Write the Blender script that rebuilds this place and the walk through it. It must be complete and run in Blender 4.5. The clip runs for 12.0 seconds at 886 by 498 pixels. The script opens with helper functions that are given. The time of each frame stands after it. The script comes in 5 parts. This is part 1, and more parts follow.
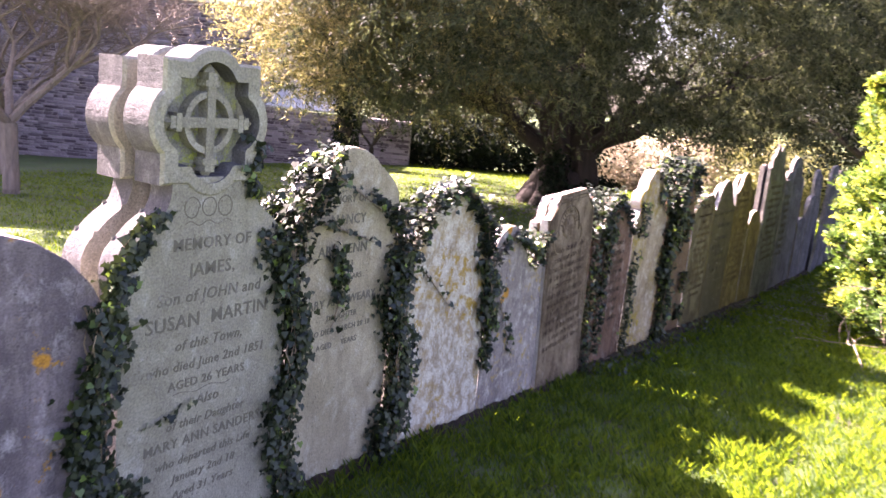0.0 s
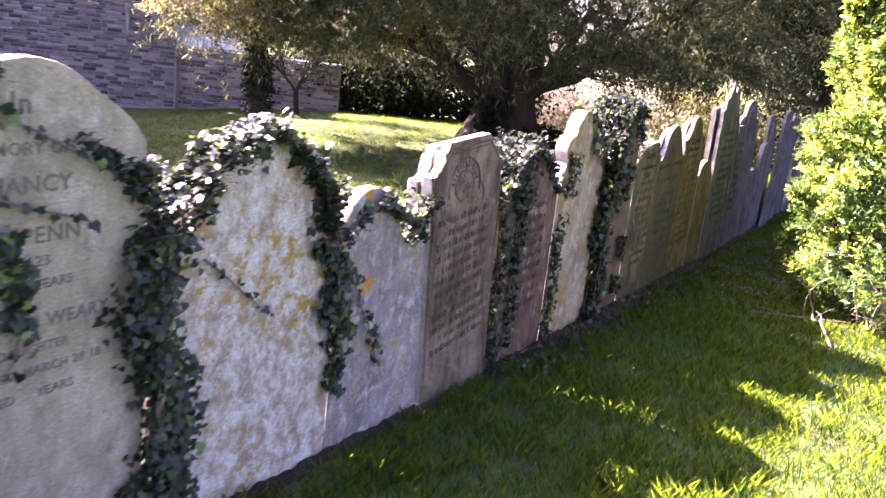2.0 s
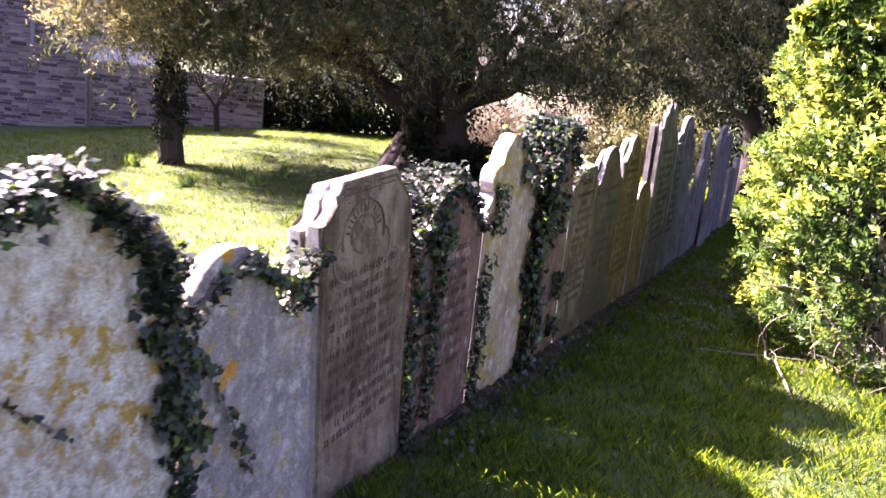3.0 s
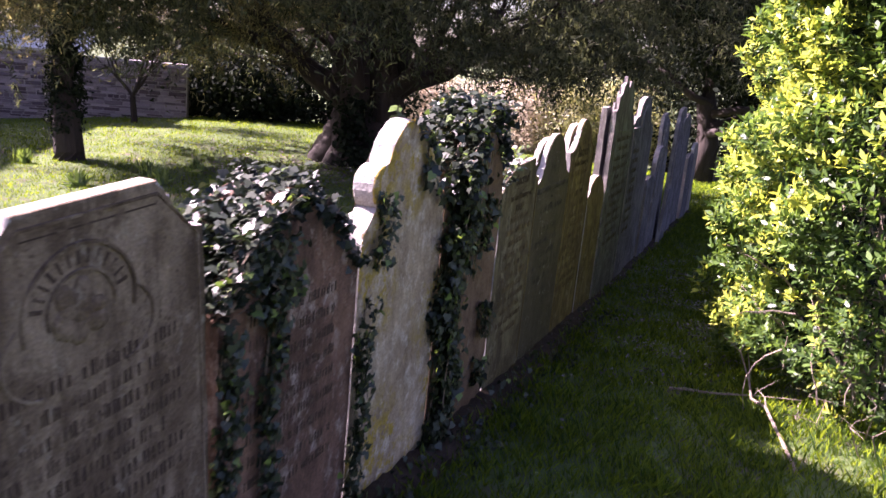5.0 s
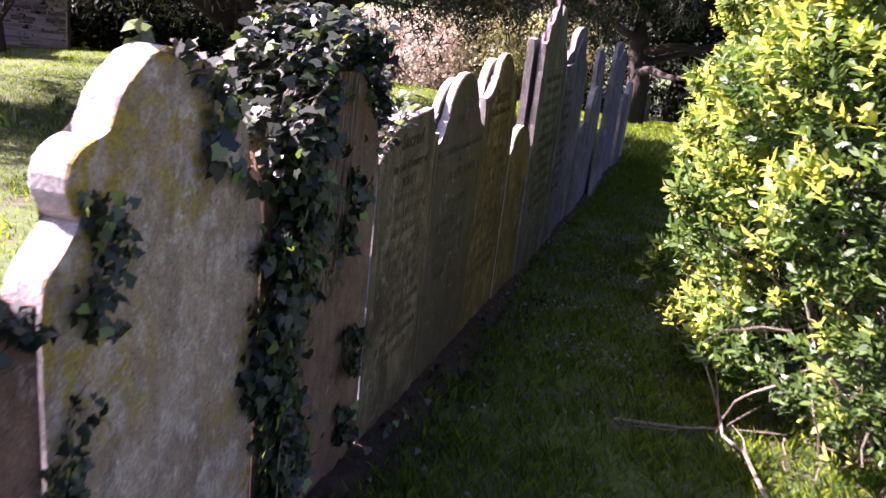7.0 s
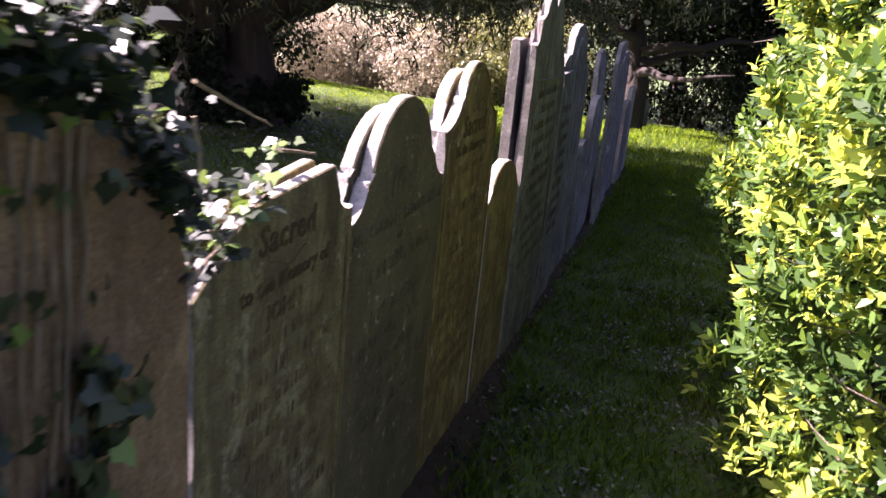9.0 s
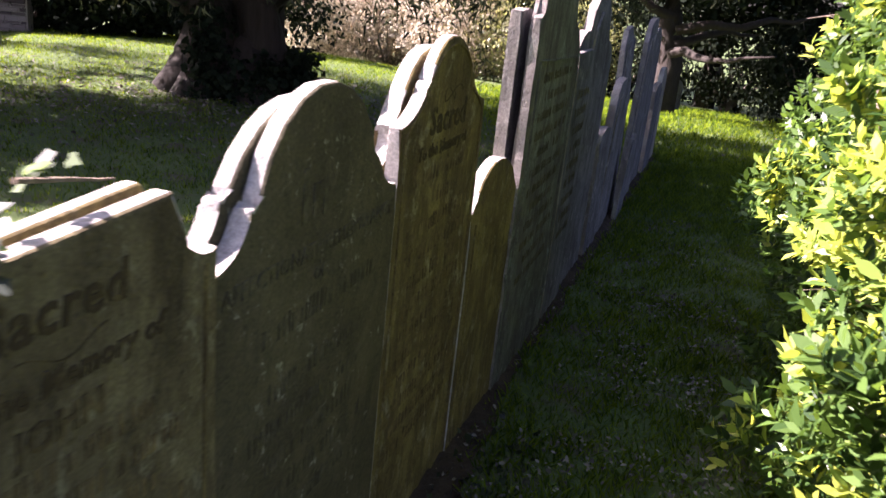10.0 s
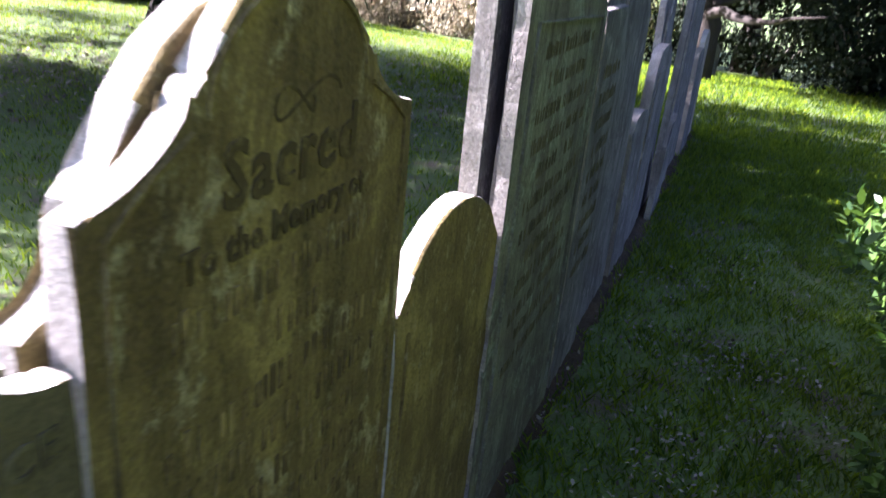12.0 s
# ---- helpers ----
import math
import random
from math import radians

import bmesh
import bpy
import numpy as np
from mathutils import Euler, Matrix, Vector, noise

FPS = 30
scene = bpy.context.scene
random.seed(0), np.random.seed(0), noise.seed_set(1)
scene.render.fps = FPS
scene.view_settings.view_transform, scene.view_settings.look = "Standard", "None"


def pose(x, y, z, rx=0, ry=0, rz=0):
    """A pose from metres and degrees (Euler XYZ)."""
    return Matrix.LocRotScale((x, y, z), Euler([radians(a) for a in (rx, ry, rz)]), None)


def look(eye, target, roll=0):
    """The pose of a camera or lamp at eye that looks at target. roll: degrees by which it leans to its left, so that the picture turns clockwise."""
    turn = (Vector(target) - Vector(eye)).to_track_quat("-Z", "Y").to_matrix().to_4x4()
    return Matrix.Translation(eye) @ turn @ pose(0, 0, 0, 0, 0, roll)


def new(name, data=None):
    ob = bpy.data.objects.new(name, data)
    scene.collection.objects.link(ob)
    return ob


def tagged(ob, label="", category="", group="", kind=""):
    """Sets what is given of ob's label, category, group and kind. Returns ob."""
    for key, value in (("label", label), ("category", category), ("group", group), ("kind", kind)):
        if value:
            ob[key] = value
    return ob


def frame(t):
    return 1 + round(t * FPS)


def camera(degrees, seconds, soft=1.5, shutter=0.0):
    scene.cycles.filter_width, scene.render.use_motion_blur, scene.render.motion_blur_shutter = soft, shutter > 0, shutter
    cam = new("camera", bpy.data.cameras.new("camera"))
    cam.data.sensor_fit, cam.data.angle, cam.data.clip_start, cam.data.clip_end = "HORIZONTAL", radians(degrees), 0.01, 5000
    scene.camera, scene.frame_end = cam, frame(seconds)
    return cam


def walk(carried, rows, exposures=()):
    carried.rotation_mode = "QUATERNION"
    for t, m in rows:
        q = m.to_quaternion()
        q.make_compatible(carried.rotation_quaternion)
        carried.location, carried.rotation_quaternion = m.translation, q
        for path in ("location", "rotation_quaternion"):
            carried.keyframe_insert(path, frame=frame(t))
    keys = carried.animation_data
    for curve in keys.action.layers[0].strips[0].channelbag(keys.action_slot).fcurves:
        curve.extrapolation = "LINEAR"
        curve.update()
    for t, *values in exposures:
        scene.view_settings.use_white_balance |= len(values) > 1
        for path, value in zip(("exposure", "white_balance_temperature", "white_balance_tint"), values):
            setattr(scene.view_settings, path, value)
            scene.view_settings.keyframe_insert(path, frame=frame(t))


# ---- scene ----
cam = camera(57.1, 12.0, shutter=0.5)
METRES, EYE, TILT, LEAN, TURN = 9.0, 1.5, 0.0, 0.0, 0.0
ROWS = [
    (0.0, 0.0, 0.0, 0.0, 1.1, -11.05, -5.65),
    (0.5, 0.0094, 0.0409, -0.0045, 3.08, -10.76, -5.9),
    (1.0, 0.0216, 0.0788, -0.0053, -1.03, -10.67, -4.78),
    (1.5, 0.0397, 0.1238, -0.0124, -2.38, -12.5, -5.26),
    (2.0, 0.0519, 0.1601, -0.0154, -2.5, -14.27, -6.0),
    (2.5, 0.0628, 0.2051, -0.0121, -5.22, -12.3, -6.44),
    (4.5, 0.1169, 0.3571, -0.0243, -9.2, -16.31, -5.41),
    (5.0, 0.1342, 0.3973, -0.0239, -10.35, -13.43, -5.42),
    (5.5, 0.1441, 0.4318, -0.0293, -11.01, -14.07, -6.94),
    (6.0, 0.1549, 0.4727, -0.0317, -16.22, -14.6, -6.72),
    (6.5, 0.179, 0.5143, -0.0345, -16.99, -15.19, -5.83),
    (7.0, 0.1954, 0.5478, -0.0341, -15.3, -17.34, -6.43),
    (7.5, 0.2095, 0.5917, -0.0345, -15.08, -15.16, -6.09),
    (9.5, 0.2837, 0.7411, -0.043, -15.95, -17.82, -5.08),
    (10.0, 0.305, 0.7759, -0.0454, -13.72, -18.79, -5.94),
    (10.5, 0.3194, 0.8142, -0.0506, -14.21, -20.3, -7.13),
    (11.0, 0.3304, 0.8479, -0.0503, -17.09, -19.67, -5.76),
    (11.5, 0.3515, 0.8872, -0.054, -13.57, -18.42, -4.36),
    (12.0, 0.3687, 0.9208, -0.0588, -12.0, -21.4, -5.44),
]
walk(cam, [(t, pose(0, 0, EYE, TILT, LEAN, TURN) @ pose(METRES * x, METRES * y, METRES * z, 90 + pitch, roll, yaw)) for t, x, y, z, yaw, pitch, roll in ROWS],
     exposures=[(0.0, 3.81, 6700, 47), (1.0, 3.87, 6500, 52), (2.5, 3.73, 6250, 55), (4.5, 2.78, 6230, 52), (5.5, 2.85, 6050, 54), (7.5, 2.81, 6080, 54), (9.5, 2.79, 6200, 39), (10.5, 2.81, 6200, 34), (11.0, 3.03, 6000, 31), (11.5, 3.58, 5560, 28), (12.0, 3.53, 5600, 28)])

# ---- world, sun, exposure ----
SUN_FROM = Vector((-0.875, 0.484, 0.0)).normalized()
SUN_ELEV = 39.0
sun_dir = Vector((SUN_FROM.x * math.cos(radians(SUN_ELEV)), SUN_FROM.y * math.cos(radians(SUN_ELEV)), math.sin(radians(SUN_ELEV))))
world = bpy.data.worlds.new("sky")
scene.world = world
world.use_nodes = True
wn = world.node_tree.nodes
sky = wn.new("ShaderNodeTexSky")
sky.sky_type, sky.sun_disc = "NISHITA", False
sky.sun_elevation = radians(SUN_ELEV)
sky.sun_rotation = math.atan2(SUN_FROM.x, SUN_FROM.y)
sky.dust_density = 2.5
wn["Background"].inputs["Strength"].default_value = 0.048
world.node_tree.links.new(sky.outputs["Color"], wn["Background"].inputs["Color"])
sun_data = bpy.data.lights.new("sun", "SUN")
sun_data.energy, sun_data.angle, sun_data.color = 5.0, radians(0.53), (1.0, 0.93, 0.82)
sun = new("sun", sun_data)
sun.matrix_world = look(sun_dir * 60, (0, 0, 0))

# ---- materials ----
def material(name):
    m = bpy.data.materials.new(name)
    m.use_nodes = True
    nt = m.node_tree
    return m, nt.nodes, nt.links, nt.nodes["Principled BSDF"]


def noise_node(n, l, vec, scale, detail=4, rough=0.6, dist=0.0):
    t = n.new("ShaderNodeTexNoise")
    t.inputs["Scale"].default_value, t.inputs["Detail"].default_value = scale, detail
    t.inputs["Roughness"].default_value, t.inputs["Distortion"].default_value = rough, dist
    if vec is not None:
        l.new(vec, t.inputs["Vector"])
    return t.outputs["Fac"]


def ramp(n, l, fac, lo, hi, a=(0, 0, 0, 1), b=(1, 1, 1, 1)):
    r = n.new("ShaderNodeValToRGB")
    r.color_ramp.elements[0].position, r.color_ramp.elements[1].position = lo, hi
    r.color_ramp.elements[0].color, r.color_ramp.elements[1].color = a, b
    l.new(fac, r.inputs["Fac"])
    return r.outputs["Color"]


def mix(n, l, fac, a, b, kind="MIX"):
    x = n.new("ShaderNodeMix")
    x.data_type, x.blend_type = "RGBA", kind
    if isinstance(fac, float):
        x.inputs[0].default_value = fac
    else:
        l.new(fac, x.inputs[0])
    for value, slot in ((a, 6), (b, 7)):
        if isinstance(value, tuple):
            x.inputs[slot].default_value = (*value[:3], 1)
        else:
            l.new(value, x.inputs[slot])
    return x.outputs[2]


def add_bump(n, l, p, height, strength, distance):
    b = n.new("ShaderNodeBump")
    b.inputs["Strength"].default_value, b.inputs["Distance"].default_value = strength, distance
    l.new(height, b.inputs["Height"])
    l.new(b.outputs["Normal"], p.inputs["Normal"])


def coords(n, l, scale=(1, 1, 1)):
    c = n.new("ShaderNodeTexCoord")
    o = n.new("ShaderNodeObjectInfo")
    v = n.new("ShaderNodeVectorMath")
    v.operation = "MULTIPLY_ADD"
    v.inputs[1].default_value = (37.0, 23.0, 11.0)
    l.new(o.outputs["Random"], v.inputs[0])
    l.new(c.outputs["Object"], v.inputs[2])
    mp = n.new("ShaderNodeMapping")
    mp.inputs["Scale"].default_value = scale
    l.new(v.outputs[0], mp.inputs["Vector"])
    return v.outputs[0], mp.outputs["Vector"]


def stone_material(name, base, dark, pale=None, pale_amount=0.5, lichen=None, lichen_amount=0.55, streak=0.5, rough=0.9, relief=0.7, spot=0.0, crust_scale=9.0):
    """Weathered stone: mottled base, dark run-down streaks, pale crust, blotches and round spots of lichen."""
    m, n, l, p = material(name)
    v, long_v = coords(n, l, (9.0, 9.0, 0.9))
    big = noise_node(n, l, v, 3.2, 6, 0.65, 0.5)
    mid = noise_node(n, l, v, 14.0, 6, 0.68, 0.3)
    fine = noise_node(n, l, v, 60.0, 6, 0.7)
    runs = noise_node(n, l, long_v, 1.6, 6, 0.68, 0.3)
    colour = mix(n, l, ramp(n, l, big, 0.36, 0.64), dark, base)
    colour = mix(n, l, ramp(n, l, mid, 0.35, 0.7, (0.0, 0.0, 0.0, 1), (0.55, 0.55, 0.55, 1)), colour, tuple(0.5 * (a + b) * 0.72 for a, b in zip(base, dark)))
    blot_map = n.new("ShaderNodeMapping")
    blot_map.inputs["Scale"].default_value = (1.0, 1.0, 0.55)
    l.new(v, blot_map.inputs["Vector"])
    blot = noise_node(n, l, blot_map.outputs["Vector"], 7.0, 8, 0.7, 0.6)
    colour = mix(n, l, ramp(n, l, blot, 0.50, 0.62, (0, 0, 0, 1), (0.6 * streak + 0.2, 0.6 * streak + 0.2, 0.6 * streak + 0.2, 1)), colour, tuple(c * 0.72 for c in dark))
    colour = mix(n, l, ramp(n, l, blot, 0.30, 0.42, (0.55, 0.55, 0.55, 1), (0, 0, 0, 1)), colour, tuple(min(0.8, c * 1.3) for c in base))
    colour = mix(n, l, ramp(n, l, runs, 0.47, 0.70, (0, 0, 0, 1), (streak, streak, streak, 1)), colour, tuple(c * 0.5 for c in dark))
    if pale:
        drawn = n.new("ShaderNodeMapping")
        drawn.inputs["Scale"].default_value = (1.1, 1.1, 0.8)
        l.new(v, drawn.inputs["Vector"])
        crust = noise_node(n, l, drawn.outputs["Vector"], crust_scale, 10, 0.78, 0.25)
        colour = mix(n, l, ramp(n, l, crust, 0.60 - 0.22 * pale_amount, 0.72 - 0.17 * pale_amount), colour, mix(n, l, ramp(n, l, fine, 0.3, 0.7), tuple(c * 0.72 for c in pale), pale))
    if lichen:
        patch = noise_node(n, l, v, 17.0, 9, 0.72, 0.2)
        gather = noise_node(n, l, v, 2.6, 3, 0.5)
        held = mix(n, l, 1.0, ramp(n, l, patch, lichen_amount, lichen_amount + 0.05), ramp(n, l, gather, 0.40, 0.56), "MULTIPLY")
        colour = mix(n, l, held, colour, mix(n, l, ramp(n, l, fine, 0.35, 0.65), tuple(c * 0.6 for c in lichen), lichen))
    if spot:
        vor = n.new("ShaderNodeTexVoronoi")
        vor.inputs["Scale"].default_value = 6.5
        l.new(v, vor.inputs["Vector"])
        keep = n.new("ShaderNodeMath")
        keep.operation = "GREATER_THAN"
        keep.inputs[1].default_value = 1.0 - spot
        l.new(vor.outputs["Color"], keep.inputs[0])
        wob = n.new("ShaderNodeMath")
        wob.operation = "MULTIPLY_ADD"
        wob.inputs[1].default_value = 0.35
        l.new(mid, wob.inputs[0])
        l.new(vor.outputs["Distance"], wob.inputs[2])
        disc = mix(n, l, ramp(n, l, wob.outputs[0], 0.34, 0.40, (1, 1, 1, 1), (0, 0, 0, 1)), (0, 0, 0), keep.outputs[0])
        colour = mix(n, l, disc, colour, mix(n, l, ramp(n, l, fine, 0.3, 0.7), (0.38, 0.17, 0.03), (0.62, 0.30, 0.05)))
    pits = n.new("ShaderNodeTexVoronoi")
    pits.inputs["Scale"].default_value = 55.0
    l.new(v, pits.inputs["Vector"])
    pitted = mix(n, l, 1.0, ramp(n, l, pits.outputs["Distance"], 0.16, 0.34, (0.75, 0.75, 0.75, 1), (0, 0, 0, 1)), ramp(n, l, mid, 0.5, 0.62), "MULTIPLY")
    colour = mix(n, l, pitted, colour, tuple(c * 0.55 for c in dark))
    speck = noise_node(n, l, v, 130.0, 4, 0.65)
    colour = mix(n, l, 0.75, colour, ramp(n, l, speck, 0.3, 0.72, (0.55, 0.55, 0.55, 1), (1.35, 1.35, 1.35, 1)), "MULTIPLY")
    l.new(colour, p.inputs["Base Color"])
    p.inputs["Roughness"].default_value = rough
    p.inputs["Specular IOR Level"].default_value = 0.2
    h = mix(n, l, 0.5, ramp(n, l, mid, 0.2, 0.8), ramp(n, l, fine, 0.25, 0.8))
    add_bump(n, l, p, h, relief, 0.014)
    return m


def cut_material(name, stone, cut, wear=0.5):
    """Lettering cut in a stone: the cuts' shade put in as dark colour, stone-coloured where it is worn away."""
    m, n, l, p = material(name)
    v, long_v = coords(n, l)
    worn = noise_node(n, l, v, 16.0, 5, 0.7)
    l.new(mix(n, l, ramp(n, l, worn, wear - 0.12, wear + 0.1), cut, stone), p.inputs["Base Color"])
    p.inputs["Roughness"].default_value = 0.95
    p.inputs["Specular IOR Level"].default_value = 0.1
    add_bump(n, l, p, worn, 0.5, 0.01)
    return m


def leaf_material(name, dark, light, gloss=0.4, through_light=0.35, young=None, glow=(1.5, 1.45, 0.8), shine=0.5):
    m, n, l, p = material(name)
    g = n.new("ShaderNodeNewGeometry")
    colour = ramp(n, l, g.outputs["Random Per Island"], 0.1, 0.9, (*dark, 1), (*light, 1))
    if young:
        c = n.new("ShaderNodeTexCoord")
        big = noise_node(n, l, c.outputs["Object"], 1.9, 4, 0.6)
        colour = mix(n, l, ramp(n, l, big, 0.52, 0.68), colour, mix(n, l, ramp(n, l, g.outputs["Random Per Island"], 0.25, 0.6), colour, young))
    l.new(colour, p.inputs["Base Color"])
    p.inputs["Roughness"].default_value = gloss
    p.inputs["Specular IOR Level"].default_value = shine
    t = n.new("ShaderNodeBsdfTranslucent")
    l.new(mix(n, l, 1.0, colour, glow, "MULTIPLY"), t.inputs["Color"])
    s = n.new("ShaderNodeMixShader")
    s.inputs["Fac"].default_value = through_light
    l.new(p.outputs[0], s.inputs[1])
    l.new(t.outputs[0], s.inputs[2])
    l.new(s.outputs[0], n["Material Output"].inputs["Surface"])
    return m


def bark_material(name, a, b, scale=12.0):
    m, n, l, p = material(name)
    v, long_v = coords(n, l, (1.0, 1.0, 0.18))
    f = noise_node(n, l, long_v, scale, 7, 0.7, 0.8)
    l.new(mix(n, l, ramp(n, l, f, 0.3, 0.7), a, b), p.inputs["Base Color"])
    p.inputs["Roughness"].default_value = 0.92
    add_bump(n, l, p, f, 0.8, 0.03)
    return m


MAT = {
    "grey_green": stone_material("grey_green_stone", (0.41, 0.385, 0.30), (0.28, 0.26, 0.20), (0.50, 0.48, 0.41), 0.25, streak=0.2),
    "pale_grey": stone_material("pale_grey_stone", (0.52, 0.45, 0.32), (0.35, 0.295, 0.20), (0.58, 0.53, 0.42), 0.3, (0.30, 0.25, 0.15), 0.64, streak=0.4),
    "white_crust": stone_material("white_crusted_stone", (0.52, 0.41, 0.28), (0.33, 0.24, 0.155), (0.80, 0.76, 0.66), 0.78, (0.52, 0.33, 0.08), 0.515, streak=0.25, crust_scale=13.0),
    "mauve_grey": stone_material("mauve_grey_stone", (0.42, 0.36, 0.32), (0.24, 0.20, 0.185), (0.65, 0.59, 0.51), 0.44, (0.50, 0.34, 0.10), 0.55, streak=0.6, spot=0.35, crust_scale=13.0),
    "mauve_dark": stone_material("dark_mauve_stone", (0.27, 0.225, 0.24), (0.14, 0.115, 0.13), (0.44, 0.40, 0.42), 0.36, (0.52, 0.27, 0.05), 0.60, streak=0.5, spot=0.75),
    "buff": stone_material("buff_sandstone", (0.33, 0.25, 0.165), (0.105, 0.068, 0.04), (0.42, 0.36, 0.27), 0.16, streak=0.9),
    "red_brown": stone_material("red_brown_sandstone", (0.25, 0.142, 0.092), (0.10, 0.056, 0.038), (0.44, 0.35, 0.28), 0.34, streak=0.7),
    "yellow_lichen": stone_material("yellow_lichened_stone", (0.60, 0.47, 0.31), (0.34, 0.24, 0.15), (0.74, 0.64, 0.49), 0.46, (0.52, 0.37, 0.07), 0.49, streak=0.6, relief=1.0, crust_scale=13.0),
    "brown_tan": stone_material("tan_sandstone", (0.29, 0.19, 0.115), (0.15, 0.092, 0.055), (0.36, 0.29, 0.22), 0.15),
    "olive": stone_material("olive_algae_stone", (0.26, 0.20, 0.075), (0.10, 0.07, 0.032), (0.38, 0.33, 0.22), 0.22, streak=0.75),
    "dark_olive": stone_material("dark_olive_stone", (0.115, 0.098, 0.058), (0.07, 0.058, 0.036), (0.55, 0.53, 0.45), 0.06, streak=0.3, relief=0.45, crust_scale=24.0),
    "slate": stone_material("blue_grey_slate", (0.21, 0.20, 0.225), (0.085, 0.078, 0.088), (0.36, 0.34, 0.36), 0.24, streak=0.7),
    "slate_green": stone_material("green_grey_slate", (0.20, 0.20, 0.17), (0.095, 0.085, 0.08), (0.28, 0.32, 0.28), 0.25, streak=0.85),
    "tan_mottled": stone_material("mottled_tan_stone", (0.245, 0.205, 0.108), (0.075, 0.054, 0.03), (0.36, 0.32, 0.21), 0.26, streak=0.7),
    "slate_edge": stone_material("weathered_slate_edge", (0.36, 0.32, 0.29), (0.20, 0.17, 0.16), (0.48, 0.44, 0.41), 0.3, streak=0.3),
    "cut_pale": cut_material("worn_pale_lettering", (0.36, 0.345, 0.30), (0.16, 0.145, 0.115), 0.68),
    "cut_buff": cut_material("worn_buff_lettering", (0.23, 0.17, 0.115), (0.062, 0.043, 0.03), 0.64),
    "cut_olive": cut_material("worn_olive_lettering", (0.17, 0.13, 0.06), (0.055, 0.040, 0.022), 0.63),
    "cut_faint": cut_material("faint_olive_lettering", (0.20, 0.15, 0.07), (0.07, 0.05, 0.028), 0.56),
    "cut_dark": cut_material("worn_dark_lettering", (0.12, 0.108, 0.072), (0.056, 0.047, 0.032), 0.55),
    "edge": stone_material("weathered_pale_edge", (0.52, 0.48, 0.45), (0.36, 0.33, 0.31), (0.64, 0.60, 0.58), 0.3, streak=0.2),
    "soil": stone_material("dark_soil", (0.075, 0.052, 0.035), (0.04, 0.028, 0.02), relief=1.0),
    "ivy": leaf_material("ivy_leaf", (0.009, 0.016, 0.009), (0.030, 0.043, 0.020), 0.44, 0.12, None, (1.5, 1.45, 0.8), 0.40),
    "ivy_young": leaf_material("young_ivy_leaf", (0.05, 0.09, 0.03), (0.16, 0.24, 0.05), 0.35, 0.35),
    "hedge": leaf_material("hedge_leaf", (0.022, 0.052, 0.014), (0.105, 0.18, 0.04), 0.38, 0.36, None, (1.5, 1.45, 0.8), 0.3),
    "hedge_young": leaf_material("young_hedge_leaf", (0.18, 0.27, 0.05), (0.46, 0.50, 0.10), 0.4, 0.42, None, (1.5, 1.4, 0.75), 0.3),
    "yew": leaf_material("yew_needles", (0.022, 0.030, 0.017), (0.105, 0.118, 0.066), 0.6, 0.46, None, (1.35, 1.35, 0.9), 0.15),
    # Lit copy of the yew needles: sunlight put in their colour.
    "yew_lit_tint": leaf_material("sunlit_yew_needles", (0.07, 0.074, 0.04), (0.27, 0.25, 0.125), 0.5, 0.55, (0.46, 0.40, 0.20), (1.4, 1.35, 0.9), 0.4),
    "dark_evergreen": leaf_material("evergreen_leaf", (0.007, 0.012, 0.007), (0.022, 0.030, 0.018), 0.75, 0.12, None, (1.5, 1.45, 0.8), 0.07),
    "bramble": leaf_material("bramble_leaf", (0.25, 0.22, 0.15), (0.62, 0.55, 0.43), 0.6, 0.5, None, (1.1, 1.05, 1.0)),
    "bush": leaf_material("laurel_leaf", (0.13, 0.15, 0.07), (0.42, 0.42, 0.24), 0.35, 0.5),
    "yew_bark": bark_material("yew_bark", (0.016, 0.011, 0.009), (0.042, 0.03, 0.024)),
    "bark": bark_material("grey_bark", (0.10, 0.08, 0.07), (0.25, 0.20, 0.17)),
    "twig": bark_material("dry_twig", (0.13, 0.10, 0.07), (0.30, 0.24, 0.18), 40.0),
    "stem": bark_material("ivy_stem", (0.16, 0.11, 0.07), (0.34, 0.26, 0.18), 60.0),
    "mortar": stone_material("wall_mortar", (0.44, 0.40, 0.40), (0.34, 0.30, 0.31), streak=0.1),
    "white_roof": stone_material("pale_roof_sheet", (0.80, 0.79, 0.77), (0.66, 0.65, 0.63), streak=0.1, relief=0.1),
    "pipe": stone_material("painted_drainpipe", (0.5, 0.5, 0.52), (0.36, 0.36, 0.38), relief=0.1, rough=0.5),
}


def rubble_material(name, dark, light):
    """Wall stones, each of a tone of its own."""
    m, n, l, p = material(name)
    o, g = n.new("ShaderNodeObjectInfo"), n.new("ShaderNodeNewGeometry")
    tone = n.new("ShaderNodeMath")
    tone.operation = "ADD"
    l.new(o.outputs["Random"], tone.inputs[0])
    l.new(g.outputs["Random Per Island"], tone.inputs[1])
    part_of = n.new("ShaderNodeMath")
    part_of.operation = "FRACT"
    l.new(tone.outputs[0], part_of.inputs[0])
    tc = n.new("ShaderNodeTexCoord")
    fine = noise_node(n, l, tc.outputs["Object"], 26.0, 6, 0.7)
    colour = ramp(n, l, part_of.outputs[0], 0.0, 1.0, (*dark, 1), (*light, 1))
    colour = mix(n, l, 0.7, colour, ramp(n, l, fine, 0.3, 0.7, (0.6, 0.6, 0.6, 1), (1.3, 1.3, 1.3, 1)), "MULTIPLY")
    l.new(colour, p.inputs["Base Color"])
    p.inputs["Roughness"].default_value = 0.92
    add_bump(n, l, p, fine, 0.6, 0.02)
    return m


